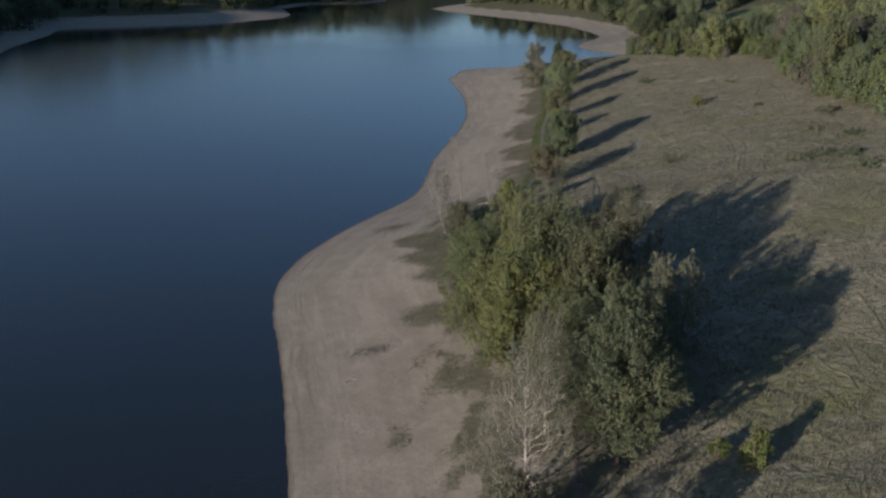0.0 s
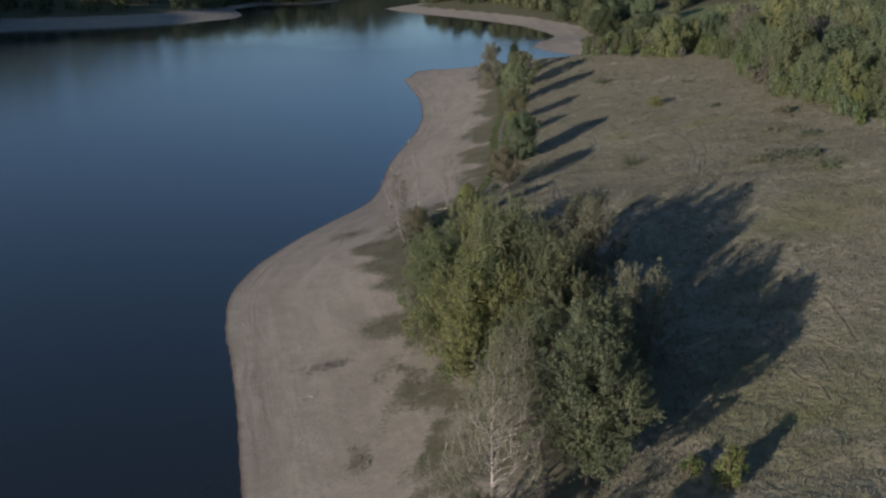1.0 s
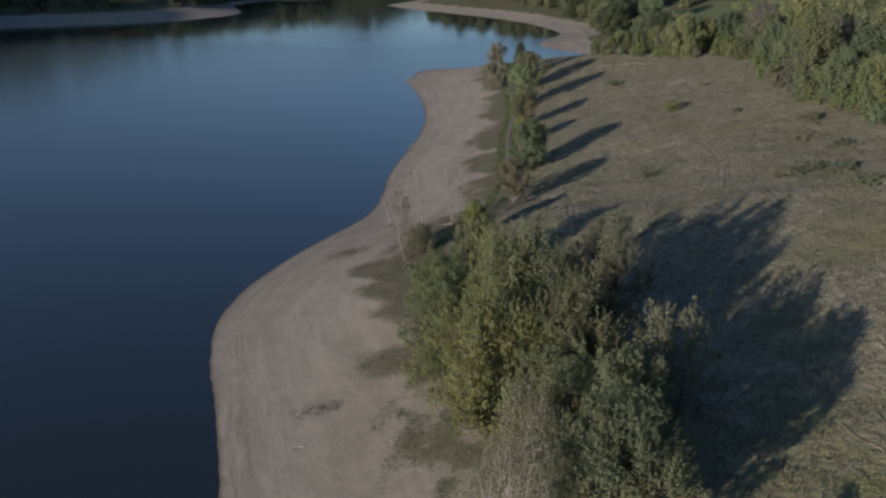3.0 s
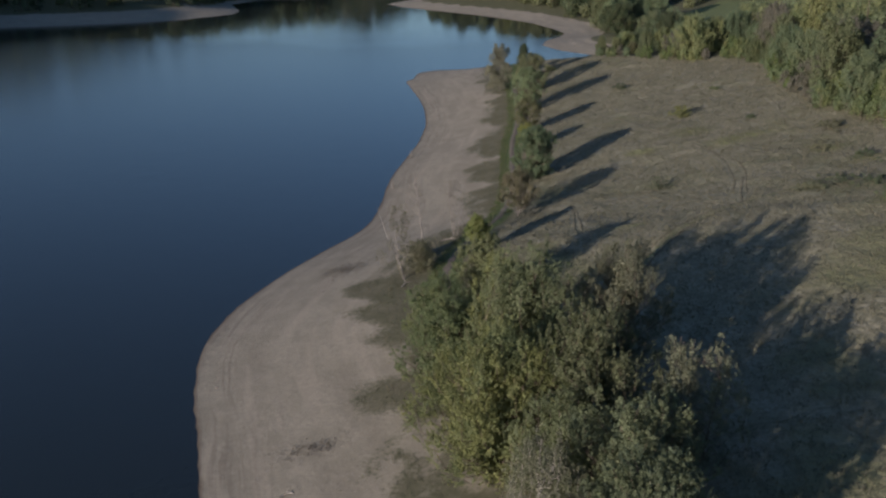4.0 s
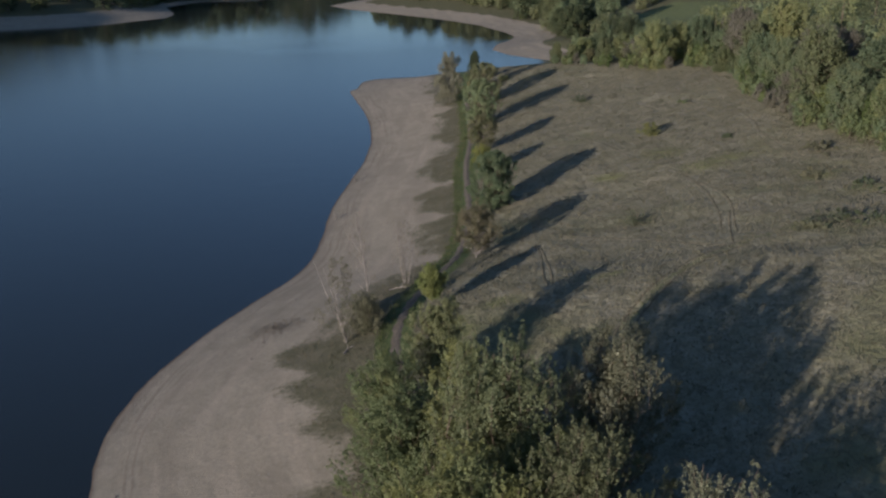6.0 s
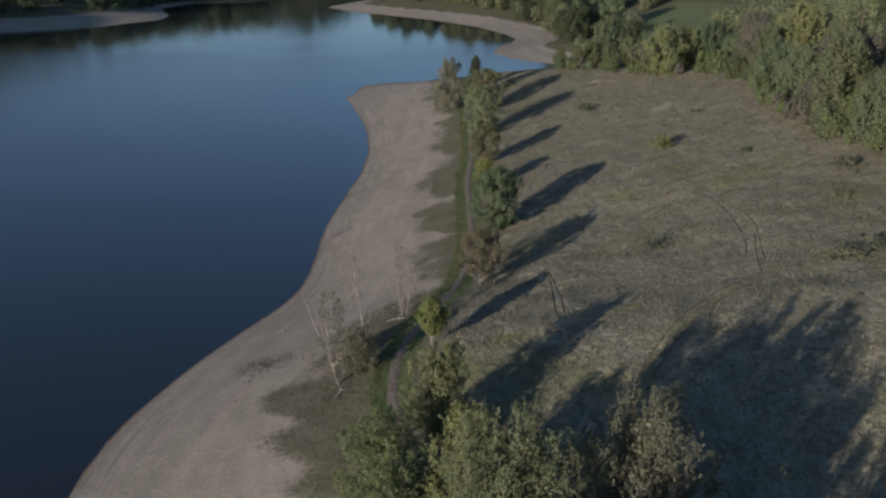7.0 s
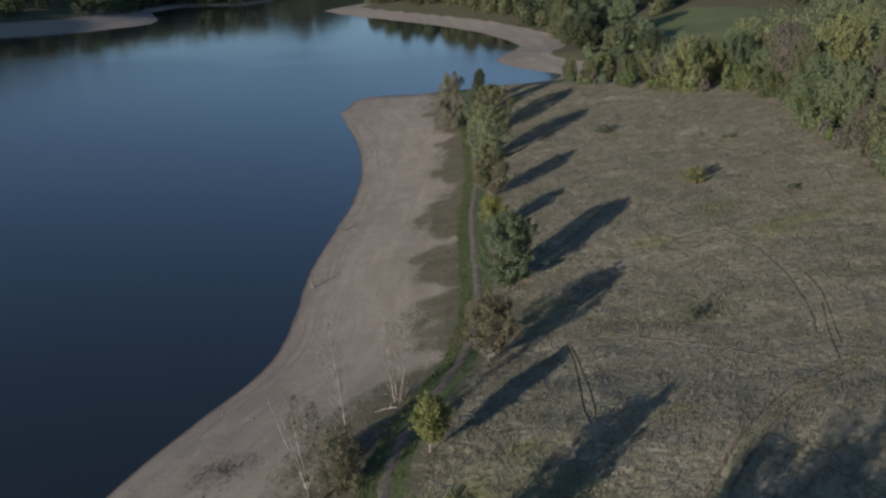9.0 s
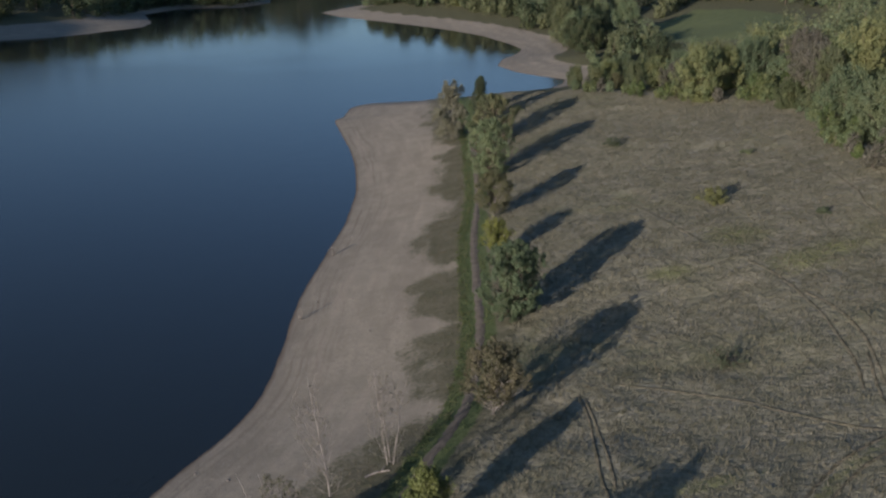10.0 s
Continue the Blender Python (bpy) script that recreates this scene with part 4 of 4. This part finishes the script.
# mostly out of view; planted so that its shadow falls on the spit's sand
far_wood("west_bank_wood", scatter([(-187, 372), (-192, 440), (-198, 478), (-215, 505), (-270, 500), (-270, 372)], 7.0, most=110), (LEAF_DARK, LEAF_OAK, LEAF_DARK), (1.0, 1.3), "dark green wood on the western bank, added to shade the spit", 15)
west_ring = [(-185, 502), (-145, 517), (-118, 540), (-103, 562), (-104, 608), (-88, 626), (-52, 630), (-44, 660), (-50, 760), (-300, 760), (-330, 380), (-222, 390), (-215, 484)]
far_wood("west_wood", scatter(west_ring, 10.0, most=170), (LEAF_OAK, LEAF_DARK, LEAF_DARK), (1.0, 1.4), "dark green wood on the shaded far bank", 7)


WEEDS = leaf_material("dead_weeds", (0.085, 0.073, 0.058), (0.13, 0.113, 0.09), (0.1, 0.09, 0.068))


# ---- trails and grass in the meadow ----
def trail(line, width, label, rng, lift=0.05):
    ribbon("trail", line, width, lift, TRAIL, label, rng, 0.5, 0.6)


TRAILS = ([(24.2, 148.7), (23.8, 143.2), (22.9, 137.9), (22.2, 133.5), (22.0, 130.6)], [(24.5, 147.6), (24.0, 140.9), (23.2, 134.5), (22.8, 132.3)],
          [(27.8, 148.7), (30.7, 146.3), (35.0, 141.7), (37.3, 138.0), (39.5, 134.7), (42.1, 132.2)],
          [(47.4, 168.7), (48.5, 163.6), (48.3, 157.9), (47.9, 153.3), (46.6, 147.3), (45.4, 142.4), (43.8, 138.3)],
          [(48.8, 158.3), (49.3, 153.8), (48.3, 146.6), (46.2, 140.3), (44.6, 135.4)],
          [(47.1, 143.9), (44.6, 137.5), (42.6, 131.5)],
          [(67.5, 190.0), (66.6, 182.8), (64.6, 175.6), (64.5, 169.0)], [(40.4, 204.1), (43.1, 196.0), (44.9, 182.4), (45.6, 177.2)],
          [(36.5, 81.1), (37.2, 79.0), (37.9, 76.9), (38.8, 74.8)], [(32.8, 74.7), (33.1, 72.2), (33.9, 70.7), (33.7, 68.3)],
          [(35.8, 75.4), (35.3, 72.0)], [(40.8, 86.0), (40.4, 81.3), (39.6, 76.9)])
for line in TRAILS:
    trail(line, 0.24, "dark trodden line through dry grass", rs)
for shift in (-0.75, 0.75):
    trail([(x + 0.45 * shift, y - 0.9 * shift) for x, y in TRACK[2:-1]], 0.3, "faint old wheel rut through the meadow", rs)


def grass(name, spots, tall, blades, material, label, rng):
    """Tufts of upright blades, one joined mesh."""
    n = len(spots)
    z = terrain(spots[:, 0], spots[:, 1])[0]
    at = np.repeat(np.c_[spots, z - 0.03], blades, 0)
    m = len(at)
    at[:, :2] += rng.normal(0, 0.24, (m, 2))
    ang = rng.uniform(0, 2 * np.pi, m)
    h = tall * np.repeat(rng.uniform(0.5, 1.3, n), blades) * rng.uniform(0.6, 1.1, m)
    w = 0.03 + 0.03 * rng.uniform(0, 1, m)
    side = np.stack([np.cos(ang) * w, np.sin(ang) * w, np.zeros(m)], 1)
    tip = at + np.stack([rng.normal(0, 0.35, m) * h, rng.normal(0, 0.35, m) * h, h], 1)
    v = np.stack([at - side, at + side, tip], 1).reshape(-1, 3)
    tagged(new(name, quick_mesh(name, v, np.arange(m * 3).reshape(m, 3), material)), label, "grass", kind="stuff")


def meadow_spots(n, rng, ok):
    px, py = rng.uniform(-6, 82, n), rng.uniform(50, 300, n)
    clump = waves(px, py, 1.7, 21) + 0.6 * waves(px, py, 6, 22)
    _, d, u = terrain(px, py)
    far, side_ = near_line(px, py, WOOD_EDGE)
    keep = ok(u, d, clump) & ((u > 1.5) | (py > 118)) & (far * side_ > -2) & (d > 3)
    for line in TRAILS:
        keep &= near_line(px, py, line)[0] > 0.45
    return np.stack([px[keep], py[keep]], 1)


rg = np.random.RandomState(31)
grass("dry_grass", meadow_spots(135000, rg, lambda u, d, c: (u > 3) & (c > -0.9)), 0.27, 4, GRASS_DRY, "dry beige meadow grass in tufts", rg)
grass("green_grass", meadow_spots(135000, rg, lambda u, d, c: (np.abs(u) > 0.7) & (u > -2.2) & (u < 1.1 + c)), 0.26, 5, GRASS_GREEN, "green grass along the footpath", rg)


def ellipse_spots(n, x, y, a, b, turn, rng):
    r, w = np.sqrt(rng.uniform(0, 1, n)) * (1 + 0.35 * rng.normal(0, 1, n)), rng.uniform(0, 2 * np.pi, n)
    p, q = r * a * np.cos(w), r * b * np.sin(w)
    c, s = math.cos(turn), math.sin(turn)
    return np.stack([x + p * c - q * s, y + p * s + q * c], 1)


for x, y, a, b, turn in ((-7.5, 138, 3.0, 2.2, 0.3), (-7.8, 93.5, 3.6, 1.1, 0.15)):
    grass("dead_weeds", ellipse_spots(round(75 * a * b), x, y, a, b, turn, rg), 0.12, 4, WEEDS, "dark patch of dead weeds on bare silt", rg)


def herb_spots(n, rng):
    px, py = rng.uniform(-16, 30, n), rng.uniform(52, 285, n)
    _, d, u = terrain(px, py)
    keep = (u < -0.8) & (d > 2) & (herb_cover(px, py, u) + rng.normal(0, 1.5, n) > 1.5)
    return np.stack([px[keep], py[keep]], 1)


HERBS = leaf_material("low_herbs", (0.06, 0.068, 0.036), (0.105, 0.108, 0.064), (0.125, 0.112, 0.075))
grass("low_herbs", herb_spots(110000, rg), 0.15, 3, HERBS, "low dull green herbs on the upper beach", rg)


# ---- farmhouses behind the pasture ----
def box(bm, lo, hi):
    geo = bmesh.ops.create_cube(bm, size=1.0)["verts"]
    for v in geo:
        v.co = Vector([a + (b - a) * (c + 0.5) for a, b, c in zip(lo, hi, v.co)])


def part(name, bm, material, parent, label=""):
    me = bpy.data.meshes.new(name)
    bm.to_mesh(me)
    bm.free()
    me.materials.append(material)
    ob = new(name, me)
    ob.parent = parent
    return tagged(ob, label)


def house(x, y, turn):
    base = new("house")
    base.matrix_world = Matrix.Translation((x, y, height(x, y) - 0.2)) @ Matrix.Rotation(turn, 4, "Z")
    tagged(base, "small whitewashed farmhouse behind trees", "house", "farmhouses")
    bm = bmesh.new()
    box(bm, (-5, -3.5, 0), (5, 3.5, 4.5))
    for sx in (-5, 5):
        bm.faces.new([bm.verts.new(c) for c in ((sx, -3.5, 4.5), (sx, 3.5, 4.5), (sx, 0, 7.2))])
    part("wall", bm, WHITEWASH, base)
    bm = bmesh.new()
    for side in (-1, 1):
        v = [bm.verts.new(c) for c in ((-5.4, 0, 7.35), (5.4, 0, 7.35), (5.4, side * 4, 4.35), (-5.4, side * 4, 4.35))]
        f = bm.faces.new(v)
        out = bmesh.ops.extrude_face_region(bm, geom=[f])["geom"]
        bmesh.ops.translate(bm, verts=[g for g in out if isinstance(g, bmesh.types.BMVert)], vec=(0, 0, 0.18))
    part("roof", bm, ROOF_TILE, base, "reddish tiled roof")
    for wx in (-3, 0, 3):
        bm = bmesh.new()
        box(bm, (wx - 0.5, -3.58, 1.2), (wx + 0.5, -3.5, 2.6))
        part("window", bm, DARK_PANE, base)


house(180, 486, 0.3)
house(204, 446, -0.2)


# ---- stones and driftwood on the beach ----
def stone(x, y, size, seed):
    rng = random.Random(seed)
    bm = bmesh.new()
    bmesh.ops.create_icosphere(bm, subdivisions=1, radius=size)
    for v in bm.verts:
        v.co = Vector((v.co.x * 1.3, v.co.y, v.co.z * 0.6)) * rng.uniform(0.75, 1.2)
    me = bpy.data.meshes.new("stone")
    bm.to_mesh(me)
    bm.free()
    me.materials.append(STONE)
    ob = tagged(new("stone", me), "grey-brown stone lying on bare silt", "stone", "stones on the beach")
    ob.matrix_world = Matrix.Translation((x, y, height(x, y) + 0.1 * size)) @ Matrix.Rotation(rng.uniform(0, 6), 4, "Z")


rb = random.Random(77)
for j in range(30):
    y = rb.uniform(62, 215)
    shore_x = float(np.interp(y, [p[1] for p in LAKE], [p[0] for p in LAKE]))
    stone(shore_x + rb.uniform(1.2, 13), y, rb.uniform(0.07, 0.17), j)


def driftwood(x, y, length, turn, seed):
    rng = np.random.RandomState(seed)
    t = np.linspace(0, 1, 6)[:, None]
    line = np.concatenate([(t - 0.5) * length, 0.12 * length * np.sin(3 * t), 0.05 + 0.1 * t], 1) + rng.normal(0, 0.03, (6, 3))
    limb = np.stack([line[3], line[3] + [0.2 * length, 0.25 * length, 0.25]])
    v, f = joined([tube(line, 0.09 * (1 - 0.6 * t[:, 0]), 6), tube(limb, [0.05, 0.02], 4)])
    ob = tagged(new("driftwood", quick_mesh("driftwood", v, f, PALE_BARK, True)), "pale bleached branch lying on the beach", "driftwood")
    ob.matrix_world = Matrix.Translation((x, y, height(x, y))) @ Matrix.Rotation(turn, 4, "Z")


driftwood(6.6, 142.6, 2.4, 0.2, 1)
driftwood(0.6, 126.6, 1.8, 0.9, 2)
driftwood(-9.5, 87, 1.2, 0.4, 3)
